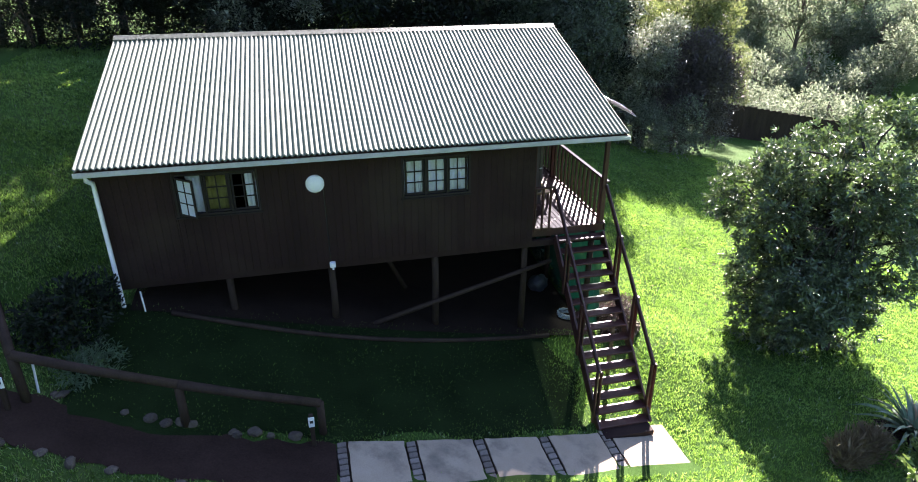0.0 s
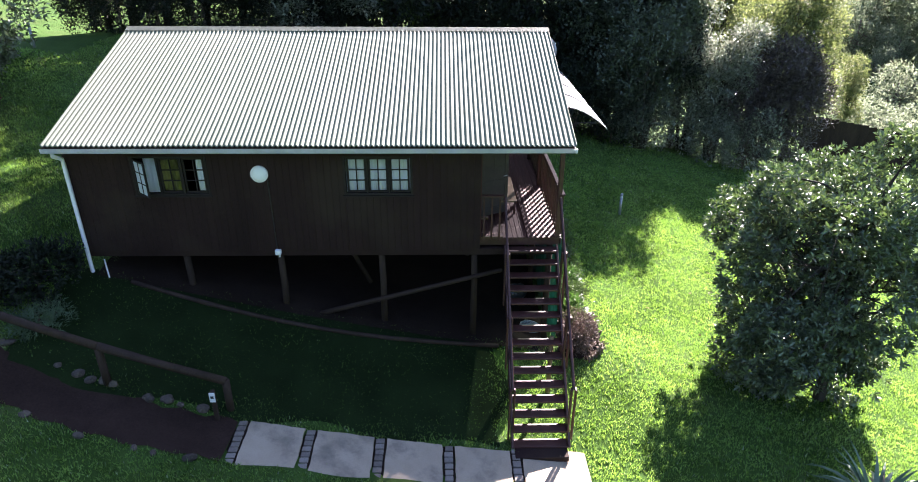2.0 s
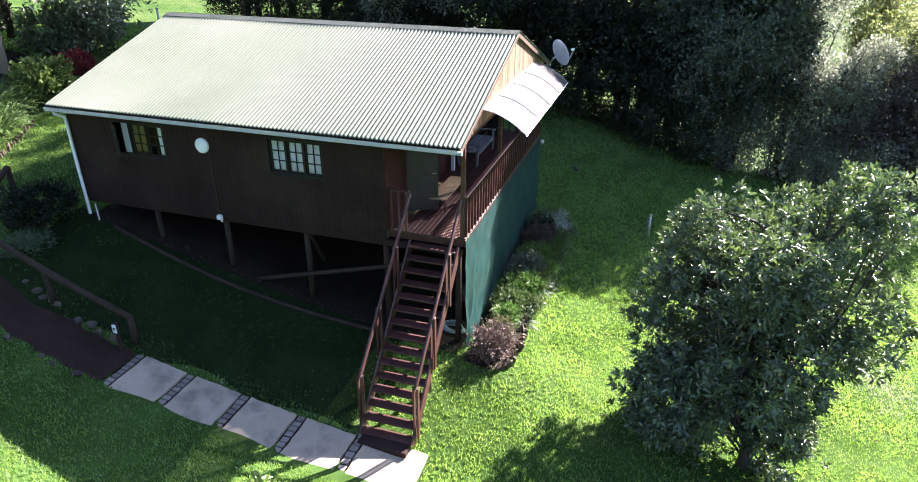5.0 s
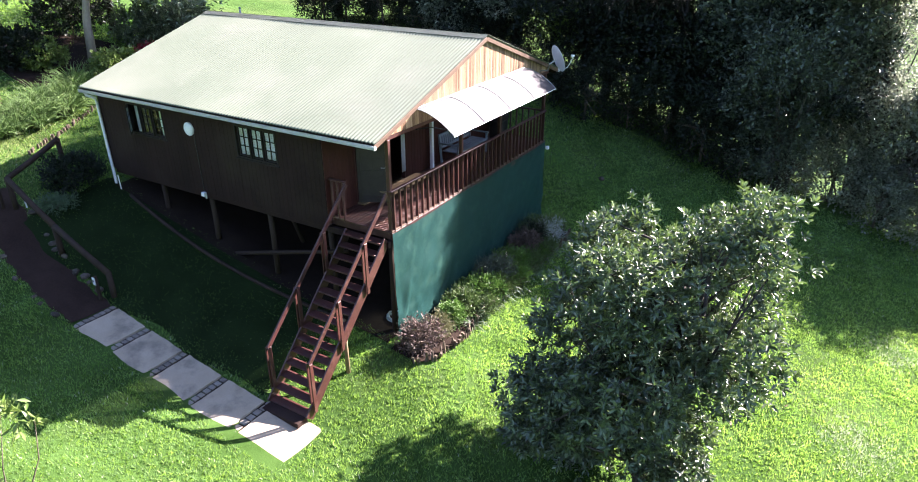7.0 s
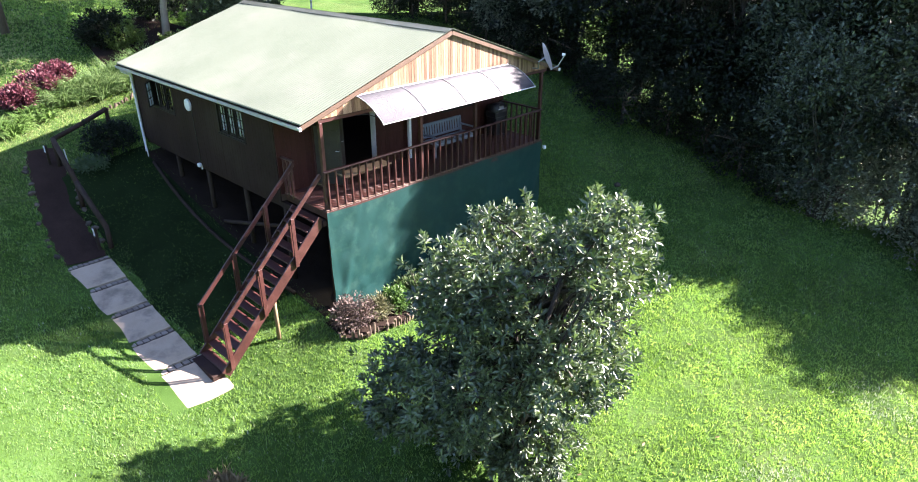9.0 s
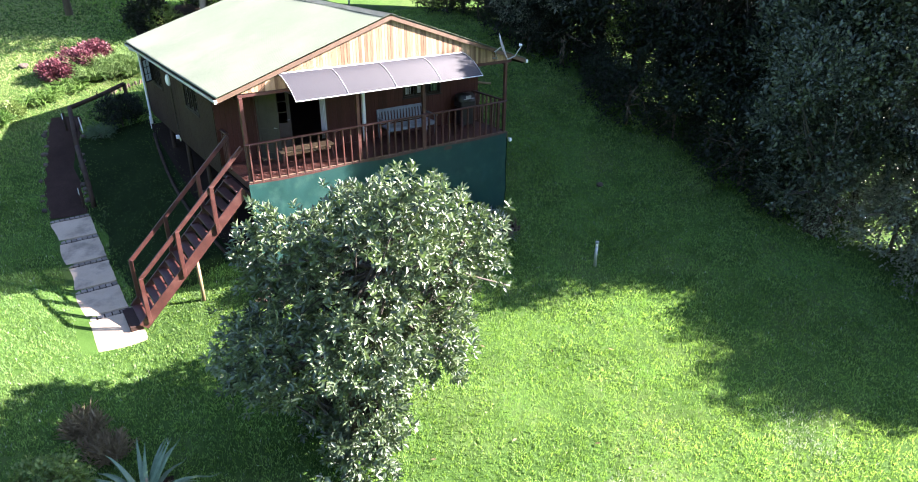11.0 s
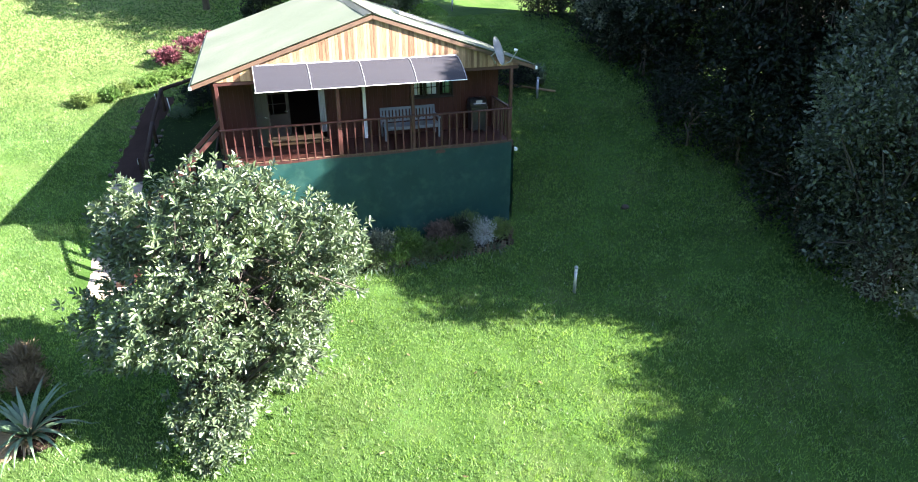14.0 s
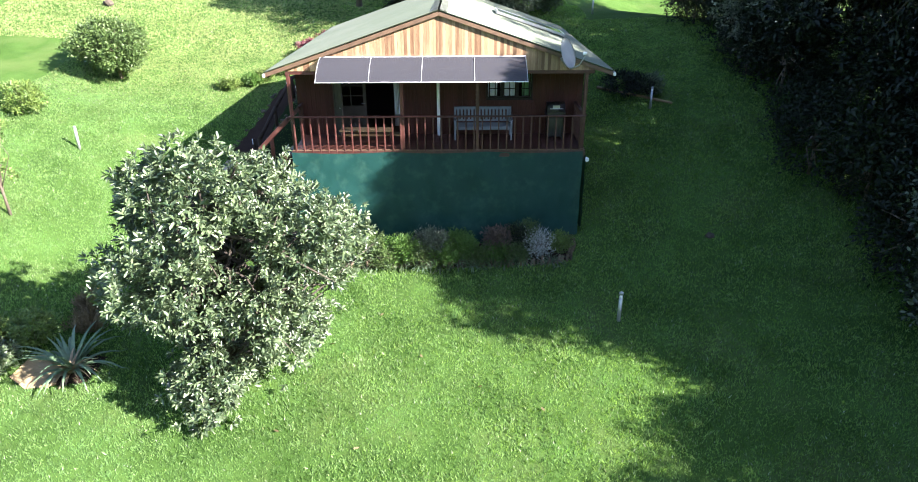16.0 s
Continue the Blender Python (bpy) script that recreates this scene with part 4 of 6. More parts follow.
def soil_path():
    """A trodden brown path that bends up to the west."""
    line = [(-6.9, -4.0), (-8.2, -3.95), (-9.5, -3.78), (-10.8, -3.5), (-12.0, -3.25), (-13.4, -2.9)]
    bm = bmesh.new()
    rows = []
    dense = []
    for a, b in zip(line, line[1:]):
        dense += [Vector(a).lerp(Vector(b), k / 6) for k in range(6)]
    for i, p in enumerate(dense):
        d = (dense[min(i + 1, len(dense) - 1)] - dense[max(i - 1, 0)]).normalized()
        s = Vector((-d.y, d.x))
        row = []
        for k in range(9):
            f = -1 + k / 4
            q = p + s * f * (0.55 + 0.06 * math.sin(i * 1.7 + f))
            row.append(bm.verts.new((q.x, q.y, gz(q.x, q.y) + 0.03 - 0.03 * f * f + 0.012 * noise.noise((q.x * 3, q.y * 3, 0)))))
        rows.append(row)
    for a, b in zip(rows, rows[1:]):
        for k in range(8):
            bm.faces.new((a[k], a[k + 1], b[k + 1], b[k]))
    thing("dirt_path", bm, PATHSOIL, "bare brown earth path edged with stones", "path", kind="structure", smooth=True)
    return dense


trail = soil_path()


def stone(x, y, size, label="rough grey-brown stone beside the earth path", group="stones edging the path"):
    bm = bmesh.new()
    bmesh.ops.create_icosphere(bm, subdivisions=2, radius=1)
    k = random.uniform(0, 99)
    for v in bm.verts:
        v.co *= 1 + 0.35 * noise.noise(v.co * 1.1 + Vector((k, 0, 0)))
    bm.transform(Matrix.Translation((x, y, gz(x, y) + size * 0.15)) @ Matrix.Rotation(k, 4, "Z") @ Matrix.Diagonal((size, size * random.uniform(0.6, 0.9), size * random.uniform(0.45, 0.7), 1)))
    thing("stone", bm, STONE, label, "stone", group, smooth=False)


for i in range(2, len(trail) - 3):
    d = (trail[i + 1] - trail[i - 1]).normalized()
    for sgn in (-1, 1):
        for _ in range(random.choice((0, 0, 1, 0, 1))):
            p = trail[i] + Vector((-d.y, d.x)) * sgn * random.uniform(0.58, 0.7) + d * random.uniform(-0.1, 0.1)
            stone(p.x, p.y, random.uniform(0.07, 0.15))
stone(0.9, 12.86, 0.16, "pale flat stone lying on the lawn", "")
stone(-22.5, -16.1, 0.4, "large pale boulder far up the lawn", "")
stone(-17.9, -3.74, 0.28, "large sandy boulder on the lawn", "")

# ---- log railing and signs by the path ----
rail = empty("log_railing", "low rail of weathered logs beside the earth path", "railing", (-10, -2.8, gz(-10, -2.8)))
ends = [(-7.1, -3.22, 1.08), (-9.5, -3.1, 1.86), (-12.0, -2.85, 2.72), (-13.02, -0.64, 3.2)]
for a, b in zip(ends, ends[1:]):
    part("rail_log", tube([a, tuple((Vector(a) + Vector(b)) / 2 + Vector((0, 0, -0.02))), b], [0.085, 0.08, 0.085], 10, wobble=0.05), POLE, rail, "", True)
for x, y, z in ends:
    part("log_post", tube([(x, y, gz(x, y) - 0.2), (x, y, z + 0.02)], [0.08, 0.075], 10, wobble=0.05), POLE, rail, "", True)
for x, y, lean in ((-7.28, -3.5, 0.0), (-12.2, -3.1, 0.05)):
    z = gz(x, y)
    sign = empty("sign_post", "dark post with a small white plaque", "sign", (x, y, z), "signs by the path")
    part("post", beam((x, y, z - 0.15), (x + lean, y, z + 0.72), 0.08, 0.08, 0.008, side=(1, 0, 0)), POLE, sign)
    part("plaque", box(x - 0.055 + lean, x + 0.055 + lean, y - 0.065, y - 0.045, z + 0.48, z + 0.7, 0.004), WHITE, sign, "small white plaque")
    part("marking_bar", box(x - 0.03 + lean, x + 0.03 + lean, y - 0.07, y - 0.066, z + 0.57, z + 0.63), BLACK, sign)
for x, y in ((-11.9, -2.6),):
    z = gz(x, y)
    thing("stake", tube([(x, y, z - 0.1), (x + 0.08, y - 0.05, z + 0.6)], [0.02, 0.02], 8), WHITE, "thin leaning white stake in the ground", "stake")


def bollard(x, y):
    z = gz(x, y)
    b = empty("bollard_lamp", "slim grey-white garden bollard lamp on the lawn", "garden lamp", (x, y, z), "lawn lamps")
    part("post", tube([(x, y, z - 0.1), (x, y, z + 0.7)], [0.05, 0.05], 14), GREY, b, "", True)
    part("lens", tube([(x, y, z + 0.7), (x, y, z + 0.8)], [0.042, 0.042], 14), WHITE, b, "", True)
    part("cap", tube([(x, y, z + 0.8), (x, y, z + 0.86), (x, y, z + 0.88)], [0.06, 0.058, 0.03], 14), GREY, b, "", True)


for x, y in ((4.12, 9.42), (-4.93, -9.49), (-7.0, 12.87), (-18.5, 12.45)):
    bollard(x, y)

# ---- planting ----
def scatter_leaves(rng, blobs, clusters, per, spread, shell=0.55):
    """Leaf places and outward ways, in tufts near the surface of overlapping round masses. blobs: rows of x, y, z, rx, ry, rz."""
    blobs = np.array(blobs, float)
    vol = (blobs[:, 3] * blobs[:, 4] * blobs[:, 5]) ** 0.7
    pick = rng.choice(len(blobs), clusters, p=vol / vol.sum())
    d = rng.normal(0, 1, (clusters, 3))
    d /= np.linalg.norm(d, axis=1)[:, None]
    r = shell + (1.08 - shell) * rng.random(clusters) ** 0.6
    bump = 1 + 0.16 * np.sin(d[:, 0] * 5 + pick) * np.cos(d[:, 1] * 6 + 2 * pick) + rng.normal(0, 0.05, clusters)
    c = blobs[pick, :3] + d * blobs[pick, 3:] * (r * bump)[:, None]
    who = np.repeat(np.arange(clusters), per)
    off = rng.normal(0, 1, (len(who), 3))
    off /= np.linalg.norm(off, axis=1)[:, None]
    p = c[who] + off * spread * rng.random(len(who))[:, None] ** 0.5
    out = off * 0.9 + d[who] * 0.7
    return p, out, c


def limbs(trunk_points, trunk_radii, tips, fork_at, rng, bm=None, thick=0.05):
    """A tapered trunk with limbs that reach out to the given tips."""
    bm = tube(trunk_points, trunk_radii, 10, bm, 0.06)
    tp = [Vector(p) for p in trunk_points]
    for t in tips:
        f = rng.uniform(fork_at, 1.0) * (len(tp) - 1)
        i = min(int(f), len(tp) - 2)
        a = tp[i].lerp(tp[i + 1], f - i)
        t = Vector(t)
        bend = a.lerp(t, 0.5) + Vector((rng.normal(0, 0.15), rng.normal(0, 0.15), 0.15 + rng.normal(0, 0.1)))
        r = thick * rng.uniform(0.7, 1.2)
        tube([a, a.lerp(bend, 0.6), bend, t], [r, r * 0.8, r * 0.6, r * 0.2], 6, bm)
    return bm


def plant(name, label, category, place, blobs, leaf, clusters, per, size, spread, seed, trunk=None, tips=0, bark=None, group="", shell=0.55, lift=0.35, fork=0.45, thick=0.05):
    """A tree or bush: woody part and crown, built round its base at place. trunk: rows of x, y, z, radius."""
    rng = np.random.default_rng(seed)
    ob = empty(name, label, category, place, group)
    p, out, c = scatter_leaves(rng, blobs, clusters, per, spread, shell)
    me = leaf_mesh("crown", p, out, size[0], size[1], leaf, rng, lift)
    crown = new("crown", me)
    crown.parent = ob
    if trunk:
        t = [q[:3] for q in trunk]
        chosen = c[rng.choice(len(c), tips, replace=False)] if tips else []
        wood = limbs(t, [q[3] for q in trunk], chosen, fork, rng, None, thick)
        link_mesh("trunk", wood, bark or BARK, ob, "", True)
    return ob


def at(x, y):
    return (x, y, gz(x, y))


# the broad-leaved tree on the lawn: long leaves in whorls at the twig ends
def whorl_crown(parent, blobs, whorls, per, length, width, material, seed, shoots=0):
    rng = np.random.default_rng(seed)
    c = scatter_leaves(rng, blobs, int(whorls * 1.4), 1, 0.05, 0.42)[2]
    gaps = np.array([noise.noise(Vector(q) * 1.15) for q in c.tolist()])  # sky gaps between the boughs
    c = c[gaps > -0.24][:whorls]
    whorls = len(c)
    mid = np.mean([q[:3] for q in blobs], 0)
    hub = np.array(blobs)[:, :3]
    near = hub[np.argmin(((c[:, None, :] - hub[None]) ** 2).sum(-1), 1)]
    out = (c - mid) * 0.35 + (c - near)
    out /= np.linalg.norm(out, axis=1)[:, None] + 1e-9
    far = rng.choice(whorls, shoots, replace=False)
    c[far] += out[far] * rng.uniform(0.08, 0.36, shoots)[:, None] + np.array([0, 0, 0.05])
    axis = out * 0.75 + rng.normal(0, 0.3, (whorls, 3)) + np.array([0, 0, 0.5])
    axis /= np.linalg.norm(axis, axis=1)[:, None]
    s = np.cross(axis, rng.normal(0, 1, (whorls, 3)))
    s /= np.linalg.norm(s, axis=1)[:, None]
    u = np.cross(axis, s)
    who = np.repeat(np.arange(whorls), per)
    a = np.tile(np.arange(per) * 2.4, whorls) + np.repeat(rng.uniform(0, 6.3, whorls), per)
    open_ = np.tile(np.linspace(0.3, 1.5, per), whorls)
    d = axis[who] * np.cos(open_)[:, None] + (s[who] * np.cos(a)[:, None] + u[who] * np.sin(a)[:, None]) * np.sin(open_)[:, None]
    size = np.repeat(rng.uniform(0.75, 1.2, whorls), per)[:, None]
    p = c[who] + d * length * size * 0.55 - axis[who] * (open_ * length * 0.4)[:, None]
    crown = new("crown", leaf_mesh("crown", p, d, length, width, material, rng, 0.0, 0.14, 0.12, True))
    crown.parent = parent
    return c


BX, BY = 6.75, -0.75
BZ = gz(BX, BY)
tree = empty("tree", "broad glossy-leaved tree standing alone on the sunny lawn", "tree", (BX, BY, BZ))
lobes = [(-1.8, -0.9, 2.2, 1.0, 1.0, 1.0), (0.6, 1.7, 2.9, 0.9, 1.0, 0.9), (-1.0, 1.8, 1.7, 1.0, 0.9, 1.0), (-0.5, -0.5, 5.0, 1.1, 1.0, 1.0), (-1.4, 0.5, 0.9, 1.1, 1.0, 0.9), (-1.3, 2.7, 3.7, 1.0, 1.0, 1.0),
         (1.3, 0.1, 4.0, 0.9, 1.1, 1.1), (1.0, 0.9, 5.8, 1.0, 1.1, 1.0), (-1.7, 0.6, 3.4, 1.1, 1.0, 1.1), (0.5, 2.6, 4.6, 1.0, 1.0, 1.0), (-1.1, 1.3, 4.9, 1.1, 1.0, 0.9), (-0.2, -1.0, 3.3, 1.1, 1.0, 1.0), (0.45, 0.3, 1.4, 0.9, 0.9, 0.9), (0.7, 0.0, 0.55, 0.75, 0.75, 0.6)]
ends_ = whorl_crown(tree, lobes, 5500, 9, 0.15, 0.052, LEAF, 3, 420)
rng1 = np.random.default_rng(9)
stem = [((0.1, 0, -0.2), 0.16), ((0.05, 0, 0.6), 0.13), ((0.15, 0.2, 1.8), 0.1), ((0.3, 0.6, 3.4), 0.07), ((0.6, 0.8, 5.2), 0.03)]
link_mesh("trunk", limbs([p for p, r in stem], [r for p, r in stem], ends_[rng1.choice(len(ends_), 150, replace=False)], 0.12, rng1, None, 0.045), DARKBARK, tree, "", True)

# the woodland north of the lawn: six kinds of tree, repeated
def forest_blobs(s, hgt):
    """Uneven foliage masses carried on limbs round a leaning stem."""
    rng = np.random.default_rng(40 + s)
    blobs = []
    n = 15
    for k in range(n):
        f = k / (n - 1)
        a = k * 2.4 + s * 1.3 + rng.uniform(-0.5, 0.5)
        reach = (2.6 - 1.9 * f ** 1.5) * rng.uniform(0.45, 1.2)
        r = rng.uniform(0.65, 1.2) * (1.1 - 0.35 * f)
        blobs.append((reach * math.cos(a), reach * math.sin(a), hgt * (0.16 + 0.78 * f), r, r * rng.uniform(0.8, 1.2), r * rng.uniform(0.55, 0.95)))
    return blobs


# grey-green leaf, lightened further for sky sheen and sun at the wood's end
HAZEL = surface("lit_broad_forest_leaf", (0.065, 0.092, 0.056), (0.290, 0.320, 0.230), 0.5, 6, 0.34, 0, island=1.0, through_light=0.45, gloss=1.0)
spots = []
rng0 = np.random.default_rng(7)
for row, (dy, step) in enumerate(((0.0, 2.8), (3.2, 3.1), (7.0, 7.0))):
    x = -20.0 + row
    while x < 9.4:
        edge = 18.0 + 0.006 * (x - 2) ** 2 * (x > 2) + 0.7 * math.sin(x * 0.9)
        spots.append((x + rng0.uniform(-0.9, 0.9), edge + 1.5 + dy + rng0.uniform(-1.3, 1.5)))
        x += step * (0.75 if x > 11 else 1) * rng0.uniform(0.8, 1.2)
makers = []
for s, hgt in enumerate((9.0, 10.0, 8.2, 9.4, 8.8, 9.6)):
    x, y = spots[s]
    # dark and light kinds differ by shade and sun put into the leaf colour
    light = s > 3
    makers.append(plant("forest_tree", "light leafy tree at the woodland's edge, brightened for sun" if light else "leafy tree at the woodland's edge, leaves darkened for shade", "tree", at(x, y), forest_blobs(s, hgt), LIGHTLEAF if s == 5 else HAZEL if light else SHADEFOREST,
                        760, 13, (0.165, 0.085) if light else (0.15, 0.078), 0.29, 50 + s,
                        [(0, 0, -0.3, 0.17), (0.15, 0.05, hgt * 0.35, 0.13), (-0.1, 0.1, hgt * 0.85, 0.04)], 18, DARKBARK, group="woodland trees", fork=0.3, shell=0.3))
for k, (x, y) in enumerate(spots[6:]):
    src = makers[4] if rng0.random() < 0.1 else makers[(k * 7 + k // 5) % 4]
    tall = 1.38 + 0.17 * (1 - float(ease(-3.0, 1.0, x))) - 0.35 * float(ease(5.5, 8.0, x))
    s = tall * float(rng0.uniform(0.86, 1.08))
    turn = pose(x, y, gz(x, y), float(rng0.uniform(-4, 4)), float(rng0.uniform(-4, 4)), float(rng0.uniform(0, 360)))
    if x > 7.4:  # the wood thins out at its eastern end
        continue
    ob = copy_thing(src, turn)
    ob.scale = (s * 0.95, s * 0.95, s)

for x, y, s, a in ((6.0, 20.4, 1.45, 20), (5.4, 22.9, 1.6, 203), (7.5, 22.6, 1.5, 262), (4.3, 20.8, 1.5, 44), (2.2, 21.0, 1.52, 97), (-9.0, 21.5, 1.62, 33), (-7.0, 20.6, 1.58, 78), (-5.0, 21.3, 1.62, 166), (-3.0, 20.6, 1.58, 249), (-10.8, 20.8, 1.6, 301)):
    ob = copy_thing(makers[int(a) % 4], pose(x, y, gz(x, y), 0, 0, a))
    w = s * (0.78 if x > 0 else 0.95)
    ob.scale = (w, w, s)


def wood_tree(x, y, label, leaf, masses, leaves, size, seed, stems=((0, 0),), tips=26, shell=0.35):
    """A woodland tree from foliage masses given in world heights: rows of x, y, z, radius across, radius up."""
    base = gz(x, y)
    blobs = [(px - x, py - y, pz - base, r, r * 0.95, rz) for px, py, pz, r, rz in masses]
    top = max(q[2] for q in blobs)
    ob = plant("forest_tree", label, "tree", at(x, y), blobs, leaf, leaves, 13, size, 0.32, seed, [(0, 0, -0.3, 0.17), (0.1, 0.08, top * 0.45, 0.12), (0, 0, top * 0.95, 0.04)], tips, DARKBARK, group="woodland trees", fork=0.2, shell=shell)
    for k, (dx, dy) in enumerate(stems[1:]):
        link_mesh("stem", tube([(dx * 0.3, dy * 0.3, -0.3), (dx * 0.6, dy * 0.6, top * 0.4), (dx, dy, top * 0.8)], [0.11, 0.08, 0.03], 7), DARKBARK, ob, "", True)
    return ob


# sunlit look is put into this lighter leaf colour and its transmitted tint
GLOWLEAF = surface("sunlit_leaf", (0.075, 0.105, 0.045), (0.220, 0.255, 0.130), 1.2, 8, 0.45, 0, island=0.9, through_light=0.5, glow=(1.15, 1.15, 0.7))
RUSSET = surface("purple_brown_leaf", (0.012, 0.010, 0.010), (0.105, 0.084, 0.074), 0.6, 6, 0.45, 0, island=1.0, through_light=0.15, gloss=0.7)
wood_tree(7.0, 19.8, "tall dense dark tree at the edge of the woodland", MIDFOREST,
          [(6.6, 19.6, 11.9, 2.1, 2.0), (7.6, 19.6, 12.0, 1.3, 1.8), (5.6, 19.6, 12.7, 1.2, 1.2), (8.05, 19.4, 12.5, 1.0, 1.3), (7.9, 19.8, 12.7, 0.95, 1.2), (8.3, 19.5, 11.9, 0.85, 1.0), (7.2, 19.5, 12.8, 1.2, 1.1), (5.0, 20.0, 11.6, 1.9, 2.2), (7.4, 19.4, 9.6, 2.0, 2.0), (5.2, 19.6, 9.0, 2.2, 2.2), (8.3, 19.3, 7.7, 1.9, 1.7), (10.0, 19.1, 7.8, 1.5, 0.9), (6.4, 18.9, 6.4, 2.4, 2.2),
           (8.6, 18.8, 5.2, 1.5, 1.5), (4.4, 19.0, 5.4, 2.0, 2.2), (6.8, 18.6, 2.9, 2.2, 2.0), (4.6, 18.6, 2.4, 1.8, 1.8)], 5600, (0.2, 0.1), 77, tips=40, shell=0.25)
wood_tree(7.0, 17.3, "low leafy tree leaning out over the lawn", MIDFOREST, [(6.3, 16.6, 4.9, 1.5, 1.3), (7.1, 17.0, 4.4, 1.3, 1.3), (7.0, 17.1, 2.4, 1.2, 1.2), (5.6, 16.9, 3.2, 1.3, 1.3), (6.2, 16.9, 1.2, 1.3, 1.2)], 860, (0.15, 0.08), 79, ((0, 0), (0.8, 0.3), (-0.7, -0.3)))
wood_tree(9.8, 18.9, "open grey-green tree with several thin trunks at the wood's end", HAZEL, [(9.0, 18.4, 3.6, 1.2, 1.0), (10.2, 18.6, 2.6, 1.4, 1.1), (10.7, 18.6, 0.6, 1.2, 1.2), (9.2, 18.6, 1.0, 1.1, 1.2), (10.6, 18.6, 3.8, 1.0, 0.8), (8.6, 18.9, 5.2, 1.1, 0.9)], 900, (0.15, 0.066), 80, ((0, 0), (1.0, -0.2), (-0.8, 0.3), (0.5, -0.5)), 50)
wood_tree(11.2, 18.8, "slim open tree with light leaves at the wood's end", HAZEL, [(11.5, 18.5, 3.3, 1.1, 0.8), (11.6, 18.6, 2.2, 1.1, 0.9), (11.2, 18.7, 0.4, 1.1, 0.9), (12.4, 19.0, 4.4, 1.0, 0.7)], 620, (0.15, 0.066), 85, ((0, 0), (0.7, -0.2), (-0.6, 0.2)), 40)
wood_tree(9.6, 20.4, "slender light-leaved tree beside the open trees", HAZEL, [(9.6, 20.2, 4.0, 1.3, 1.4), (10.0, 20.0, 6.0, 1.2, 1.2), (9.2, 20.3, 7.6, 1.0, 1.0)], 430, (0.16, 0.08), 83)
wood_tree(14.2, 19.3, "broad domed tree with purple-brown foliage at the lawn's corner", RUSSET, [(14.2, 19.2, 2.2, 2.3, 2.0), (13.2, 18.7, 0.8, 2.0, 1.8), (15.2, 18.9, 1.2, 1.9, 1.9), (14.8, 19.4, 3.1, 1.5, 1.3), (12.7, 19.0, 1.6, 1.5, 1.7), (15.8, 19.3, 2.2, 1.1, 1.3), (14.3, 18.6, -0.8, 2.1, 1.2)], 2800, (0.15, 0.065), 81, tips=30)
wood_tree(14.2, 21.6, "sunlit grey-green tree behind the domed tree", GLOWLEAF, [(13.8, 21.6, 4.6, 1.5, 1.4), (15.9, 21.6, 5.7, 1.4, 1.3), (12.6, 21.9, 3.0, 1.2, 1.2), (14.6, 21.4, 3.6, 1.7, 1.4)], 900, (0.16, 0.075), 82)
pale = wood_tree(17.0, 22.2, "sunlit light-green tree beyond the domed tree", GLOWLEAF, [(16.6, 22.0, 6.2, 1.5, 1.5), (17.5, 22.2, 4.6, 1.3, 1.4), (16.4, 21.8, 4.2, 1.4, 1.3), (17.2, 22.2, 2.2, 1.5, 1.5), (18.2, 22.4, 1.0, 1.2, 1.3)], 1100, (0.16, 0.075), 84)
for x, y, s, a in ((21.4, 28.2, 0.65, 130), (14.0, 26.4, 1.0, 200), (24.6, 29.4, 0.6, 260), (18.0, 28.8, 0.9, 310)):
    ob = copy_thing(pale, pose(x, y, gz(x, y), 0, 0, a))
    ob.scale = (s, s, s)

# undergrowth along the woodland's foot
SHRUB = [(0, 0, 1.0, 1.3, 1.1, 1.2), (0.5, 0.2, 1.9, 0.9, 0.9, 1.0), (-0.6, -0.1, 1.6, 0.8, 0.8, 0.9)]


def wood_shrub(x, y, label, leaf, seed):
    return plant("shrub", label, "shrub", at(x, y), SHRUB, leaf, 420, 9, (0.125, 0.058), 0.3, seed, [(0, 0, -0.2, 0.06), (0, 0, 1.6, 0.03)], 10, group="woodland shrubs")


first = {True: None, False: None}
x = -19.0
while x < 14.0:
    y = 17.6 + 0.006 * max(x - 2, 0) ** 2 + 0.6 * math.sin(x * 0.9) + float(rng0.uniform(-0.3, 0.3))
    # eastern shrubs get the sun-brightened leaf, the others the shade-darkened one
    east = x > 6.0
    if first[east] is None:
        first[east] = wood_shrub(x, y, "leafy shrub at the woodland's sunny end, sunlight in its leaf colour" if east else "bushy shrub under the woodland's edge, leaves darkened for shade", HAZEL if east else SHADEFOREST, 90)
    else:
        s = float(rng0.uniform(0.75, 1.3))
        ob = copy_thing(first[east], pose(x, y, gz(x, y), 0, 0, float(rng0.uniform(0, 360))))
        ob.scale = (s, s, s)
    x += 1.75

MIDLEAF = surface("mid_green_leaf", (0.036, 0.072, 0.018), (0.095, 0.150, 0.042), 1.2, 8, 0.5, 0, island=0.9, through_light=0.25)

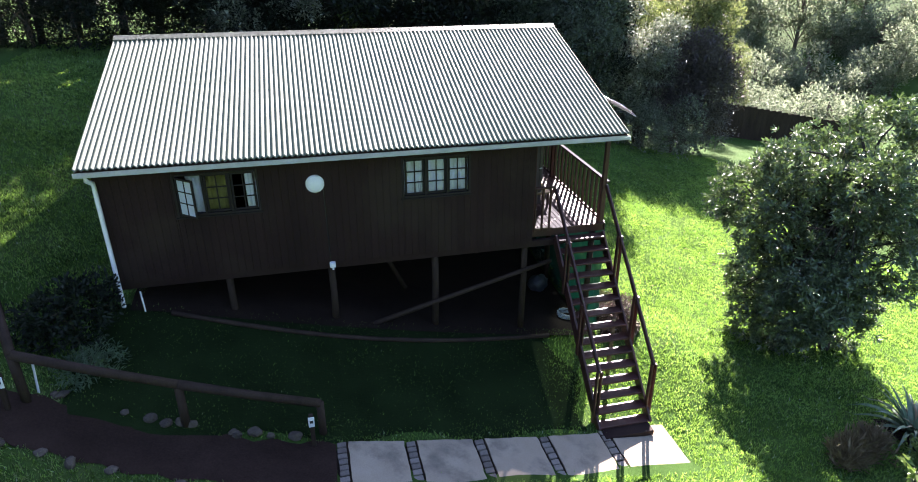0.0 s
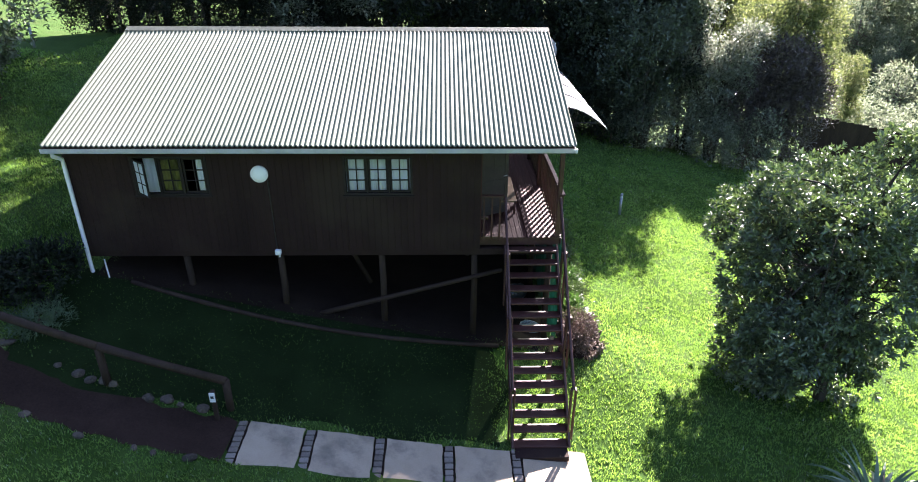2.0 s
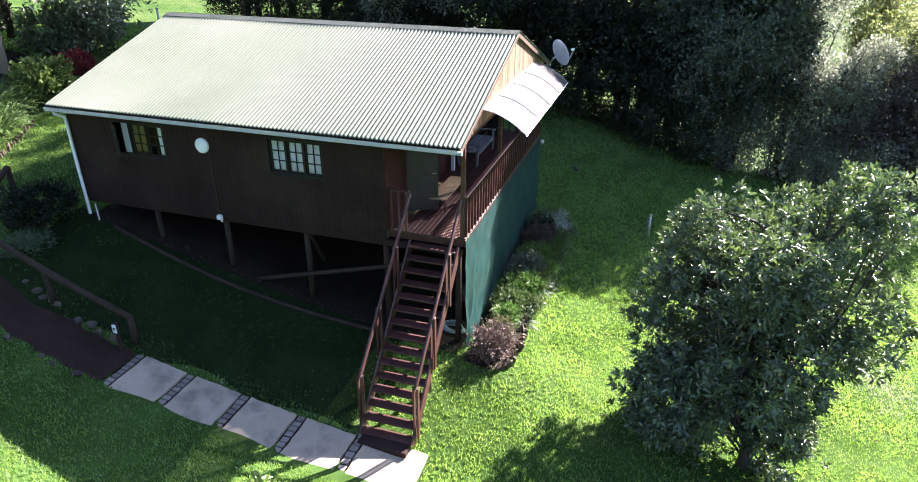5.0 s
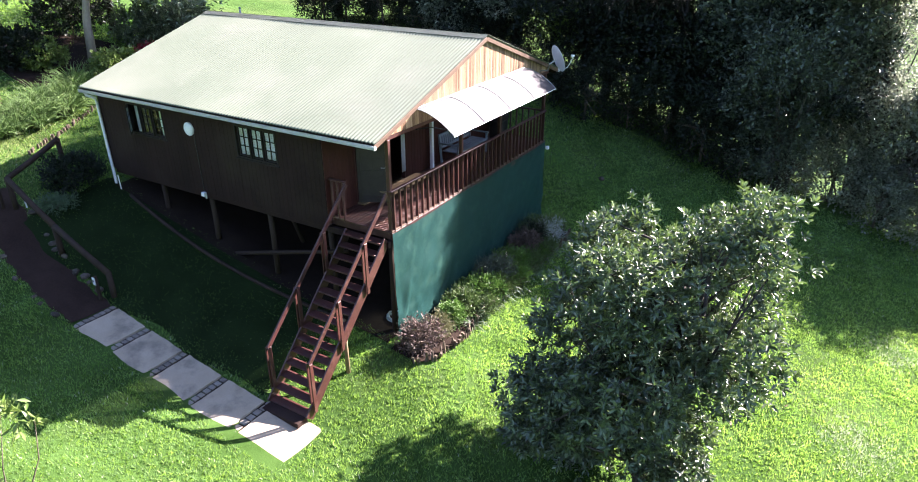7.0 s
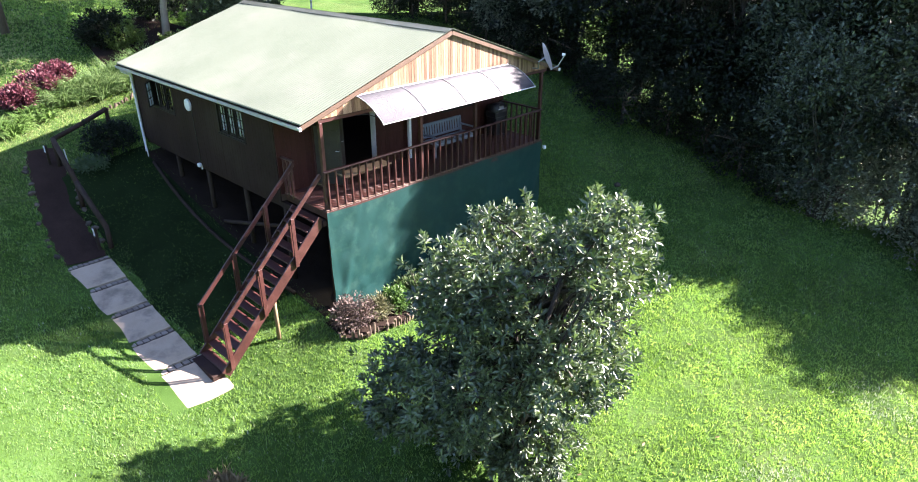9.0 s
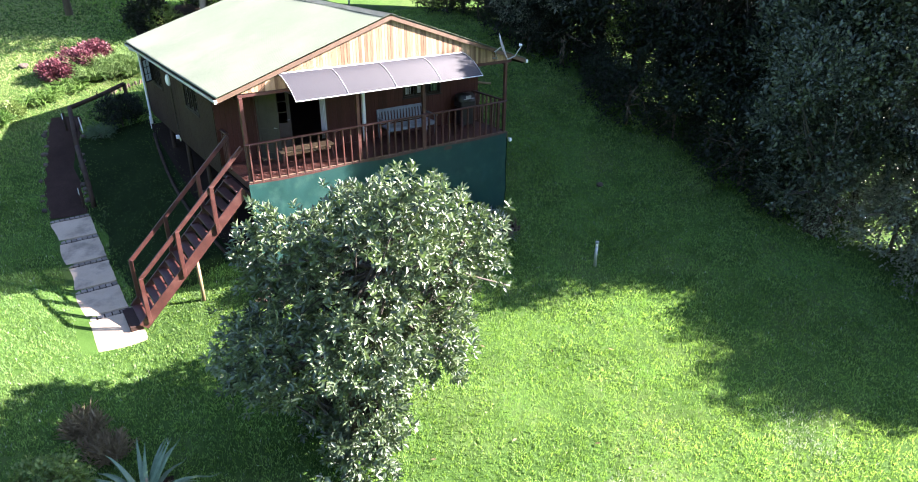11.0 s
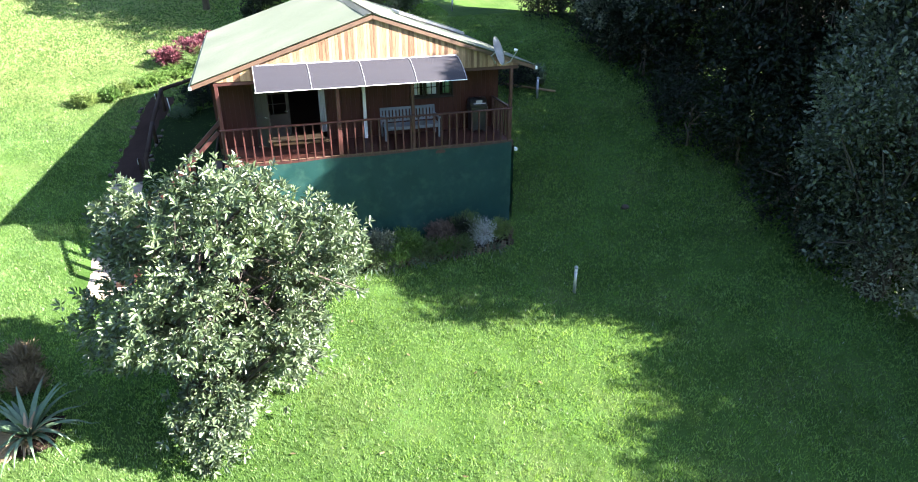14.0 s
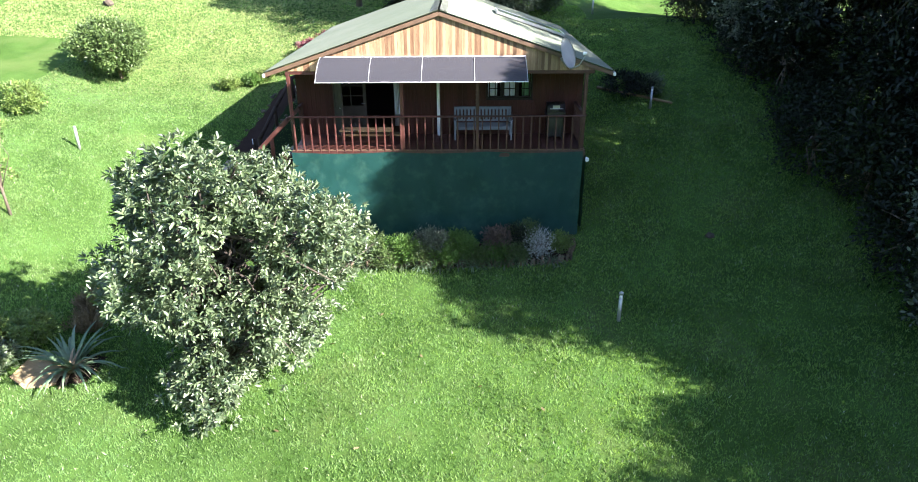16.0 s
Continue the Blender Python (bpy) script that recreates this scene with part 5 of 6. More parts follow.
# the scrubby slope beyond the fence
scrub = plant("far_bush", "scrub bush on the far slope, leaf colour paled for haze", "bush", at(33, 34), [(0, 0, 1.5, 1.7, 1.6, 1.4), (1.2, 0.4, 1.1, 1.2, 1.1, 1.0), (-1.1, -0.5, 1.2, 1.2, 1.2, 1.0), (0.3, 0.8, 2.6, 1.0, 1.0, 0.9)],
              HAZYLEAF, 290, 9, (0.23, 0.095), 0.42, 71, [(0, 0, -0.3, 0.12), (0, 0, 2.4, 0.05)], 12, group="scrub on the far slope", fork=0.2)
tall = plant("far_tree", "tall tree on the far slope, leaf colour paled for haze", "tree", at(60, 49), [(0, 0, 5.0, 2.4, 2.4, 2.4), (1.4, 0.6, 3.6, 1.8, 1.8, 1.7), (-1.5, -0.4, 3.2, 1.8, 1.8, 1.7), (0.2, 0.5, 7.2, 1.6, 1.6, 1.6)],
             HAZYLEAF, 520, 8, (0.34, 0.14), 0.55, 72, [(0, 0, -0.3, 0.18), (0, 0, 4.5, 0.08)], 16, group="trees on the far slope", fork=0.2)
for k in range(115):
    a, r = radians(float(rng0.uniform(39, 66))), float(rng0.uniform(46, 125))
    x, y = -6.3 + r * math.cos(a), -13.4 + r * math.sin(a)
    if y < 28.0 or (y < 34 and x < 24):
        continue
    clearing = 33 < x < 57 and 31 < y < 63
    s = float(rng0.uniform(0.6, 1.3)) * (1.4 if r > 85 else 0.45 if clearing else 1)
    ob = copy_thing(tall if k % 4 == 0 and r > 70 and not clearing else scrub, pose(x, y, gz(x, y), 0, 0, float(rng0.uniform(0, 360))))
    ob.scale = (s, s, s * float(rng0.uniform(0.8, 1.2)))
fence = empty("fence", "dark close-boarded fence beyond the lawn's far corner", "fence", (26, 26, gz(26, 26)))
for k in range(24):
    x, y = 20.6 + k * 0.5, 26.3 - k * 0.025
    top = -1.45 - 0.19 * (x - 20.6) + random.uniform(-0.03, 0.03)
    part("fence_panel", beam((x, y + 0.012 * (k % 2), gz(x, y) - 0.1), (x, y + 0.012 * (k % 2), top), 0.515, 0.02, 0.004, side=(0.9988, -0.05, 0)), POLE, fence)
thing("pole", tube([(53.4, 61.4, gz(53.4, 61.4) + 0.7), (53.7, 56.0, gz(53.7, 56) + 0.75), (54.0, 50.6, gz(54, 50.6) + 0.7)], [0.2, 0.19, 0.2], 8), PALEPOLE, "long pale pole lying along the far slope", "pole", smooth=True)

# ---- flower bed below the deck ----
EDGELOG = surface("split_edging_log", (0.045, 0.032, 0.022), (0.150, 0.112, 0.078), 5, 40, 0.85, 0.4, stretch=(1, 1, 0.3), vary=0.9)


def edging(points, name_label, height=0.22, step=0.1):
    """Short upright logs side by side along a line."""
    ob = empty("log_edging", name_label, "edging", (*points[0], gz(*points[0])))
    for a, b in zip(points, points[1:]):
        a, b = Vector(a), Vector(b)
        n = max(1, int((b - a).length / step))
        for k in range(n):
            p = a.lerp(b, k / n)
            z, r = gz(p.x, p.y), step * random.uniform(0.24, 0.42)
            u, v = random.gauss(0, 0.018), random.gauss(0, 0.018)
            part("log", tube([(p.x + v, p.y + u, z - 0.06), (p.x + 2.5 * u, p.y + 2.5 * v, z + height * random.uniform(0.7, 1.75))], [r, r * 0.9], 7), EDGELOG, ob)
    return ob


BED = [(0.12, -0.45), (0.9, -0.5), (1.3, -0.1), (1.32, 1.5), (1.05, 2.6), (1.08, 3.6), (1.3, 5.6), (1.42, 8.0), (1.3, 8.5), (0.5, 8.75)]
edging(BED[1:], "low edging of short upright logs round the flower bed", 0.17)


def soil_patch(points, lift=0.02, material=None, label="dark bare soil in the planting bed"):
    bm = bmesh.new()
    ring = [bm.verts.new((x, y, gz(x, y) + lift)) for x, y in points]
    f = bm.faces.new(ring)
    bmesh.ops.triangulate(bm, faces=[f])
    bmesh.ops.subdivide_edges(bm, edges=bm.edges[:], cuts=3, use_grid_fill=True)
    for v in bm.verts:
        v.co.z = gz(v.co.x, v.co.y) + lift + 0.03 * noise.noise((v.co.x * 2, v.co.y * 2, 4))
    bmesh.ops.recalc_face_normals(bm, faces=bm.faces[:])
    if sum(f.normal.z for f in bm.faces) < 0:
        bmesh.ops.reverse_faces(bm, faces=bm.faces[:])
    thing("soil", bm, material or SOIL, label, "soil", kind="structure", smooth=True)


soil_patch(BED + [(0.06, 8.75)])


def bush(name, label, x, y, w, h, leaf, seed, size=(0.08, 0.03), clusters=220, per=12, group="", lift=0.5, spread=0.16):
    blobs = [(0, 0, h * 0.5, w * 0.5, w * 0.5, h * 0.5), (w * 0.2, w * 0.16, h * 0.62, w * 0.34, w * 0.3, h * 0.4), (-w * 0.22, -w * 0.1, h * 0.45, w * 0.32, w * 0.34, h * 0.4)]
    return plant(name, label, "shrub", at(x, y), blobs, leaf, clusters, per, size, spread, seed, [(0, 0, -0.1, 0.03), (0, 0, h * 0.5, 0.015)], 6, group=group, lift=lift, thick=0.012)


def strap_clump(name, label, x, y, leaves, length, width, material, seed, rise=1.0, category="plant", group=""):
    """A rosette of long arching tapered leaves, each a folded blade with thickness."""
    rng = np.random.default_rng(seed)
    ob = empty(name, label, category, at(x, y), group)
    verts, faces = [], []
    for k in range(leaves):
        a = k * 2.39996 + rng.uniform(-0.2, 0.2)
        tilt = rng.uniform(0.2, 0.75) if 1.7 < rise < 1.9 else rng.uniform(0.25, 1.0)
        L = length * rng.uniform(0.75, 1.1)
        d = np.array([math.cos(a), math.sin(a), 0])
        s = np.array([-math.sin(a), math.cos(a), 0])
        base = len(verts)
        n = 6
        for i in range(n + 1):
            f = i / n
            r = L * f
            el = (1.35 - tilt * 0.9) - f * f * tilt * (1.5 if rise < 1.5 else 0.7)
            p = d * (r * math.cos(el * 0.9)) + np.array([0, 0, max(0.03, r * math.sin(el))]) * 1.0
            w = width * (1 - f ** 1.6) * (0.75 + 0.25 * math.sin(f * 3)) + 0.002
            verts += [p + s * w / 2 + np.array([0, 0, w * 0.25]), p - np.array([0, 0, w * 0.15]), p - s * w / 2 + np.array([0, 0, w * 0.25])]
        for i in range(n):
            b = base + i * 3
            faces += [(b, b + 1, b + 4, b + 3), (b + 1, b + 2, b + 5, b + 4)]
    me = array_mesh("leaves", np.array(verts), np.array(faces), material)
    lv = new("leaves", me)
    lv.parent = ob
    thick = lv.modifiers.new("thickness", "SOLIDIFY")
    thick.thickness = 0.006
    return ob


GREYLEAF = surface("grey_green_leaf", (0.040, 0.060, 0.042), (0.130, 0.160, 0.120), 2, 8, 0.6, 0, island=1.0, through_light=0.2)
OLIVELEAF = surface("olive_leaf", (0.070, 0.080, 0.030), (0.190, 0.190, 0.095), 2, 8, 0.6, 0, island=1.0, through_light=0.2)
LIMELEAF = surface("fresh_green_leaf", (0.040, 0.105, 0.014), (0.105, 0.205, 0.040), 1.2, 8, 0.5, 0, island=0.9, through_light=0.35)
bush("shrub", "rusty pink-brown bush at the bed's corner", 0.72, 0.05, 1.05, 0.8, RUSTLEAF, 101, (0.10, 0.03))
bush("shrub", "dull olive low bush in the flower bed", 0.75, 0.85, 0.7, 0.6, OLIVELEAF, 102, (0.10, 0.025), 150)
bush("shrub", "bright lime-green small bush in the flower bed", 0.7, 1.6, 0.62, 0.72, LIMELEAF, 103, (0.09, 0.04), 150)
bush("shrub", "leafy mid-green bush in the flower bed", 0.58, 2.3, 1.0, 0.75, MIDLEAF, 104, (0.11, 0.04), 240)
bush("shrub", "spreading fresh green bush in the flower bed", 0.7, 3.3, 1.2, 0.8, LIMELEAF, 105, (0.10, 0.035), 280)
bush("shrub", "tall grey-green bush in the flower bed", 0.6, 4.2, 1.1, 0.95, GREYLEAF, 106, (0.11, 0.03), 280)
bush("shrub", "green feathery bush in the flower bed", 0.72, 5.1, 1.15, 0.85, LIMELEAF, 107, (0.10, 0.03), 260)
bush("shrub", "reddish dark bush in the flower bed", 0.66, 6.3, 0.95, 0.85, RUSTLEAF, 108, (0.10, 0.03), 240)
bush("shrub", "dark green bush beside the silver bush", 0.6, 6.9, 0.8, 0.8, SHADEFOREST, 115, (0.10, 0.035), 180)
bush("shrub", "silver-grey bush at the bed's far end", 0.95, 7.5, 0.85, 0.8, SILVERLEAF, 109, (0.10, 0.016), 130, 12, spread=0.24, lift=0.9)
bush("shrub", "low light-green bush at the bed's far corner", 0.85, 8.25, 0.7, 0.65, LIGHTLEAF, 110, (0.08, 0.03), 130)
for k, (x, y) in enumerate(((0.95, 2.6), (1.12, 2.0), (1.0, 3.3), (1.08, 3.9), (1.2, 4.5), (1.12, 5.0), (1.28, 5.5), (1.15, 6.0), (1.3, 6.5), (1.2, 7.0), (1.36, 7.9), (1.05, 4.25))):
    strap_clump("strap_leaf_plant", "small tuft of arching grey-green leaves in the bed", x, y, 34, 0.6, 0.026, ALOE if k % 3 == 0 else LEAF, 250 + k, 1.0, group="tufts in the flower bed")
for k, (x, y, w, h, leaf) in enumerate(((1.0, 2.75, 0.7, 0.5, MIDLEAF), (0.95, 3.9, 0.75, 0.55, MIDLEAF), (1.02, 4.6, 0.8, 0.55, LIMELEAF), (1.05, 5.6, 0.75, 0.5, MIDLEAF), (1.0, 6.2, 0.7, 0.5, LIMELEAF), (1.1, 6.8, 0.65, 0.5, MIDLEAF), (0.45, 7.2, 0.8, 0.8, MIDLEAF))):
    bush("shrub", "low green filler plant along the bed's log edging", x + 0.06, y, w * 1.15, h * 1.15, leaf, 270 + k, (0.1, 0.026), 150, 10, "filler plants in the bed", 0.9)
# this bush shares the woodland leaf whose colour is darkened for shade
bush("shrub", "dark shaded bush by the cabin's corner", -11.6, -1.2, 1.7, 1.2, SHADEFOREST, 111, (0.12, 0.05), 260)
bush("shrub", "pale grassy clump in the cabin's shade", -11.2, -2.1, 1.1, 0.45, ALOE, 112, (0.14, 0.015), 90)
bush("shrub", "dark low shrub behind the cabin beside the lawn lamp", -8.4, 12.3, 2.2, 0.9, SHADEFOREST, 114, (0.12, 0.05), 260)
bush("shrub", "grey-leaved shrub beside the lawn lamp", -7.9, 13.1, 0.9, 0.9, LEAF, 116, (0.12, 0.04), 120)


AX, AY = 5.85, -4.55
strap_clump("aloe", "large grey-green aloe with thick toothed leaves", AX, AY, 36, 1.35, 0.13, ALOE, 121, 2.0)
strap_clump("dry_leaf_skirt", "dry tan leaves drooping round the aloe's foot", AX + 0.15, AY, 22, 0.75, 0.09, DRYLEAF, 122, 1.0)
soil_patch([(AX - 0.6, AY - 0.6), (AX + 0.4, AY - 0.7), (AX + 0.6, AY - 0.1), (AX + 0.4, AY + 0.5), (AX - 0.5, AY + 0.6)], 0.03)
SAND = surface("sandy_litter", (0.190, 0.140, 0.075), (0.330, 0.255, 0.150), 3, 30, 0.95, 0.6, depth=0.02, gloss=0.1)
soil_patch([(5.5, -5.75), (6.3, -5.85), (6.65, -5.3), (6.45, -4.7), (5.9, -4.75), (5.45, -5.2)], 0.035, SAND, "tan dry leaf litter at the aloe's foot")
# shrubs round the aloe
bush("shrub", "tufted brownish grass bush behind the aloe", 4.2, -5.0, 0.9, 0.4, DRYLEAF, 131, (0.25, 0.012), 130, 10, lift=1.5)
bush("shrub", "light-green bush beside the aloe", 4.9, -6.0, 1.3, 0.8, LIGHTLEAF, 132, (0.1, 0.05), 200)
bush("shrub", "leafy green bush beyond the aloe", 6.1, -6.3, 1.2, 0.7, LEAF, 133, (0.1, 0.05), 180)
bush("shrub", "wispy pale grass tuft on the lawn", 3.4, -5.2, 0.7, 0.55, DRYLEAF, 135, (0.3, 0.012), 80, 10, lift=1.6)

bush("shrub", "bright lime-green bush on the sunny side of the aloe", 5.3, -7.0, 1.2, 0.6, LIGHTLEAF, 136, (0.12, 0.05), 200)

# the pale flowering shrub near the camera's way
plant("flowering_shrub", "tall open shrub with pale yellow-green flower heads", "shrub", at(0.1, -9.2), [(0.4, 0.45, 3.75 - gz(0.1, -9.2), 0.3, 0.3, 0.25), (-0.3, 0.1, 3.4 - gz(0.1, -9.2), 0.35, 0.3, 0.3), (0.1, -0.4, 3.1 - gz(0.1, -9.2), 0.35, 0.3, 0.3), (0, 0, 2.2 - gz(0.1, -9.2), 0.5, 0.5, 0.5)],
      LIGHTLEAF, 50, 12, (0.15, 0.055), 0.15, 140, [(0, 0, -0.2, 0.05), (0.05, 0, 1.2, 0.035), (0, 0.05, 2.2, 0.02)], 22, fork=0.2, thick=0.018)
bush("shrub", "yellowish bushy shrub on the upper lawn", -6.6, -12.4, 2.0, 1.2, LIGHTLEAF, 141, (0.14, 0.05), 200)

# ---- garden on the western rise ----
plant("round_bush", "large rounded clipped-looking bush on the upper lawn", "shrub", at(-13.2, -11.7), [(-0.1, -0.1, 1.5, 1.75, 1.7, 1.0), (0.8, 0.5, 1.2, 1.25, 1.2, 0.85), (-0.8, -0.6, 1.6, 1.15, 1.15, 0.85)],
      MIDLEAF, 1700, 12, (0.14, 0.07), 0.2, 150, [(0.6, 0.5, -0.1, 0.09), (0.4, 0.3, 0.8, 0.07), (0, 0, 1.8, 0.04)], 20, fork=0.2)
STRAPLEAF = surface("strap_leaf", (0.058, 0.125, 0.028), (0.190, 0.300, 0.095), 1.5, 10, 0.4, 0, island=1.0, through_light=0.3)
BORDERLEAF = surface("border_leaf", (0.065, 0.150, 0.022), (0.175, 0.300, 0.070), 1.5, 10, 0.45, 0, island=1.0, through_light=0.35)
for k, (x, y, w, h) in enumerate(((-16.3, -2.7, 1.3, 0.8), (-16.7, -1.8, 1.5, 0.95), (-17.2, -1.0, 1.4, 0.9))):
    bush("pink_shrub", "rounded bush with deep pink leaves", x, y, w, h, PINKLEAF, 160 + k, (0.15, 0.06), 330, group="pink bushes")
for k in range(20):
    f = k / 19
    x, y = -14.1 - 0.9 * f - random.uniform(0.0, 0.9), -4.2 + 2.4 * f + random.uniform(-0.2, 0.2)
    strap_clump("border_plant", "bright green broad-leaved clump in the border", x, y, 32, 0.66, 0.07, BORDERLEAF, 400 + k, 1.6, group="border plants")
for k, (x, y) in enumerate(((-13.5, -5.2), (-13.1, -6.2), (-13.9, -4.8))):
    bush("shrub", "pale yellow-green low border bush", x, y, 1.1, 0.5, LIMELEAF if k == 0 else LIGHTLEAF, 170 + k, (0.12, 0.04), 170, group="low border bushes")
for k in range(40):
    f = k / 39
    x, y = -14.9 - 0.9 * f - random.uniform(0.0, 1.5), -1.7 + 4.6 * f + random.uniform(-0.2, 0.2)
    strap_clump("strap_leaf_plant", "clump of arching green strap leaves in the border", x, y, 54, 1.1, 0.042, STRAPLEAF, 180 + k, 1.8, group="strap-leaved plants")
edging([(-14.3, -1.0), (-14.8, 0.6), (-15.6, 2.6)], "low edging of short logs along the border", 0.09, 0.13)
BROADLEAF = surface("broad_pale_leaf", (0.055, 0.085, 0.040), (0.210, 0.255, 0.150), 1.2, 8, 0.42, 0, island=1.0, through_light=0.3, gloss=0.9)
bush("shrub", "light-green rounded shrub on the western rise", -16.3, 3.9, 1.8, 1.4, LIGHTLEAF, 201, (0.14, 0.07), 300)
bush("shrub", "leafy mid-green shrub on the western rise", -18.0, 7.8, 2.4, 1.8, BROADLEAF, 202, (0.15, 0.07), 420)
bush("shrub", "dense green shrub beneath the pale-trunked tree", -18.6, 7.0, 2.4, 1.9, LEAF, 203, (0.15, 0.07), 400)
bush("shrub", "small bush with red leaves", -16.8, 5.8, 1.1, 0.9, surface("red_leaf", (0.110, 0.008, 0.012), (0.300, 0.025, 0.030), 2, 8, 0.5, 0, island=0.9, through_light=0.3), 204, (0.12, 0.05), 140)
bush("shrub", "dark green shrub on the rise", -19.5, 2.0, 2.2, 1.6, SHADEFOREST, 205, (0.15, 0.07), 320)
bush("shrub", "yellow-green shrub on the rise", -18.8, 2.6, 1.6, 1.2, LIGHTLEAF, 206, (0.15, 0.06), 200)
bush("shrub", "broad dark shrub on the rise", -21.5, 5.5, 3.0, 2.0, SHADEFOREST, 207, (0.17, 0.07), 380)
bush("shrub", "leafy shrub behind the cabin's far corner", -19.5, 10.0, 1.8, 1.4, LEAF, 208, (0.15, 0.07), 260)
soil_patch([(-22, 1.5), (-18, 1.2), (-16.6, 3.0), (-17, 5.5), (-19.5, 6.0), (-22.5, 5.0)], 0.05)
TX, TY = -18.6, 4.4
plant("tree", "spreading tree with a pale trunk on the western rise", "tree", at(TX, TY), [(2.2, 0.5, 5.3, 1.8, 1.8, 1.3), (-0.6, 1.6, 4.6, 2.8, 2.8, 1.7), (1.8, 3.2, 2.6, 1.6, 1.6, 1.3), (1.2, 1.6, 3.6, 1.9, 1.9, 1.4), (-2.2, -0.6, 3.8, 2.2, 2.2, 1.5), (0.4, 0.4, 6.2, 2.2, 2.2, 1.5)],
      BROADLEAF, 1300, 12, (0.2, 0.09), 0.34, 210, [(0, 0, -0.2, 0.2), (0.05, 0.1, 1.6, 0.15), (0.2, 0.4, 3.4, 0.12), (0, 1.0, 5.6, 0.06)], 40, PALEBARK, fork=0.4)
# added tree: crown out of view, set where its shadow covers the upper lawn
plant("tree", "tall spreading tree added on the western rise for its cast shade", "tree", at(-21.2, 7.2), [(1.6, 2.4, 8.0, 2.9, 2.9, 1.5), (4.2, 2.6, 8.2, 2.4, 2.4, 1.3), (-0.8, 2.0, 7.4, 2.4, 2.4, 1.3), (0.6, 0.0, 7.0, 2.2, 2.0, 1.1), (2.6, 0.4, 8.4, 2.2, 2.2, 1.2), (1.0, 4.6, 8.2, 2.4, 2.4, 1.3), (-2.4, 0.2, 6.6, 2.0, 2.0, 1.1)],
      SHADEFOREST, 1000, 10, (0.3, 0.15), 0.45, 212, [(0, 0, -0.2, 0.16), (0.1, 0.1, 3.0, 0.13), (0.9, 1.2, 7.0, 0.06)], 30, DARKBARK, fork=0.6)
plant("tree", "dark tree on the rise behind the border", "tree", at(-23, -1), [(0, 0, 4.6, 2.8, 2.8, 2.4), (1.4, -1.2, 4.0, 2.0, 2.0, 1.6), (-1, 1.6, 5.4, 2.0, 2.0, 1.7)],
      SHADEFOREST, 800, 11, (0.24, 0.11), 0.36, 211, [(0, 0, -0.2, 0.2), (0, 0, 4.6, 0.08)], 24, fork=0.3)

pale_log = [(-9.2, 11.1), (-8.5, 12.0), (-7.8, 12.85), (-7.05, 13.75)]
thing("log", tube([(x, y, gz(x, y) + 0.05) for x, y in pale_log], [0.06, 0.055, 0.055, 0.05], 8, wobble=0.06), PALEPOLE, "pale log lying beside the lawn lamp behind the cabin", "log", smooth=True)

# ---- odds and ends under and beside the stair ----
bag = bmesh.new()
bmesh.ops.create_icosphere(bag, subdivisions=3, radius=1)
for v in bag.verts:
    v.co *= 1 + 0.25 * noise.noise(v.co * 2)
bag.transform(Matrix.Translation((-0.65, 2.45, gz(-0.65, 2.45) + 0.24)) @ Matrix.Diagonal((0.3, 0.24, 0.27, 1)))
thing("sack", bag, BAGPLASTIC, "crumpled grey plastic sack under the deck", "sack", smooth=True)

# a loosely coiled hose dropped behind the stair
HOSE = surface("pale_hose", (0.24, 0.31, 0.31), (0.36, 0.42, 0.42), 2, 20, 0.4, 0.05)
loops = []
for k in range(66):
    a = k * 0.42
    r = 0.27 + 0.035 * math.sin(k * 0.9)
    loops.append((-0.45 + r * math.cos(a), 0.62 + 0.85 * r * math.sin(a), gz(-0.45 + r * math.cos(a), 0.62 + 0.85 * r * math.sin(a)) + 0.02 + 0.0022 * k))
thing("garden_hose", tube(loops, [0.014] * len(loops), 7), HOSE, "pale grey-green garden hose coiled on the ground under the deck", "hose", smooth=True)

# dry leaves lying on the lawn
leaf_bm = bmesh.new()
rim = [leaf_bm.verts.new((0.075 * u, 0.032 * v, 0.012 * abs(v) + 0.01 * u * u)) for u, v in ((-1, 0), (-0.4, 0.9), (0.4, 0.8), (1, 0), (0.4, -0.8), (-0.4, -0.9))]
leaf_bm.faces.new((rim[0], rim[1], rim[2], rim[3]))
leaf_bm.faces.new((rim[0], rim[3], rim[4], rim[5]))
bmesh.ops.solidify(leaf_bm, geom=leaf_bm.faces[:], thickness=0.003)
fallen = thing("fallen_leaf", leaf_bm, DRYLEAF, "curled dry brown leaf lying on the lawn", "leaf", "fallen leaves")
fallen.matrix_world = pose(7.1, 7.05, gz(7.1, 7.05) + 0.035, 4, 6, 30)
for x, y, a in ((8.1, 2.8, 100), (5.15, 4.1, 200), (6.3, 5.6, 310), (9.2, 4.4, 60), (3.4, 2.9, 150), (10.1, 1.6, 20), (7.6, 0.9, 250), (4.6, 1.7, 80)):
    copy_thing(fallen, pose(x, y, gz(x, y) + 0.035, 5, -4, a))

# ---- mown grass ----
PALE_SPOTS = ((11.0, 4.1, 1.2), (11.7, 8.9, 0.9), (12.0, 2.4, 0.8))


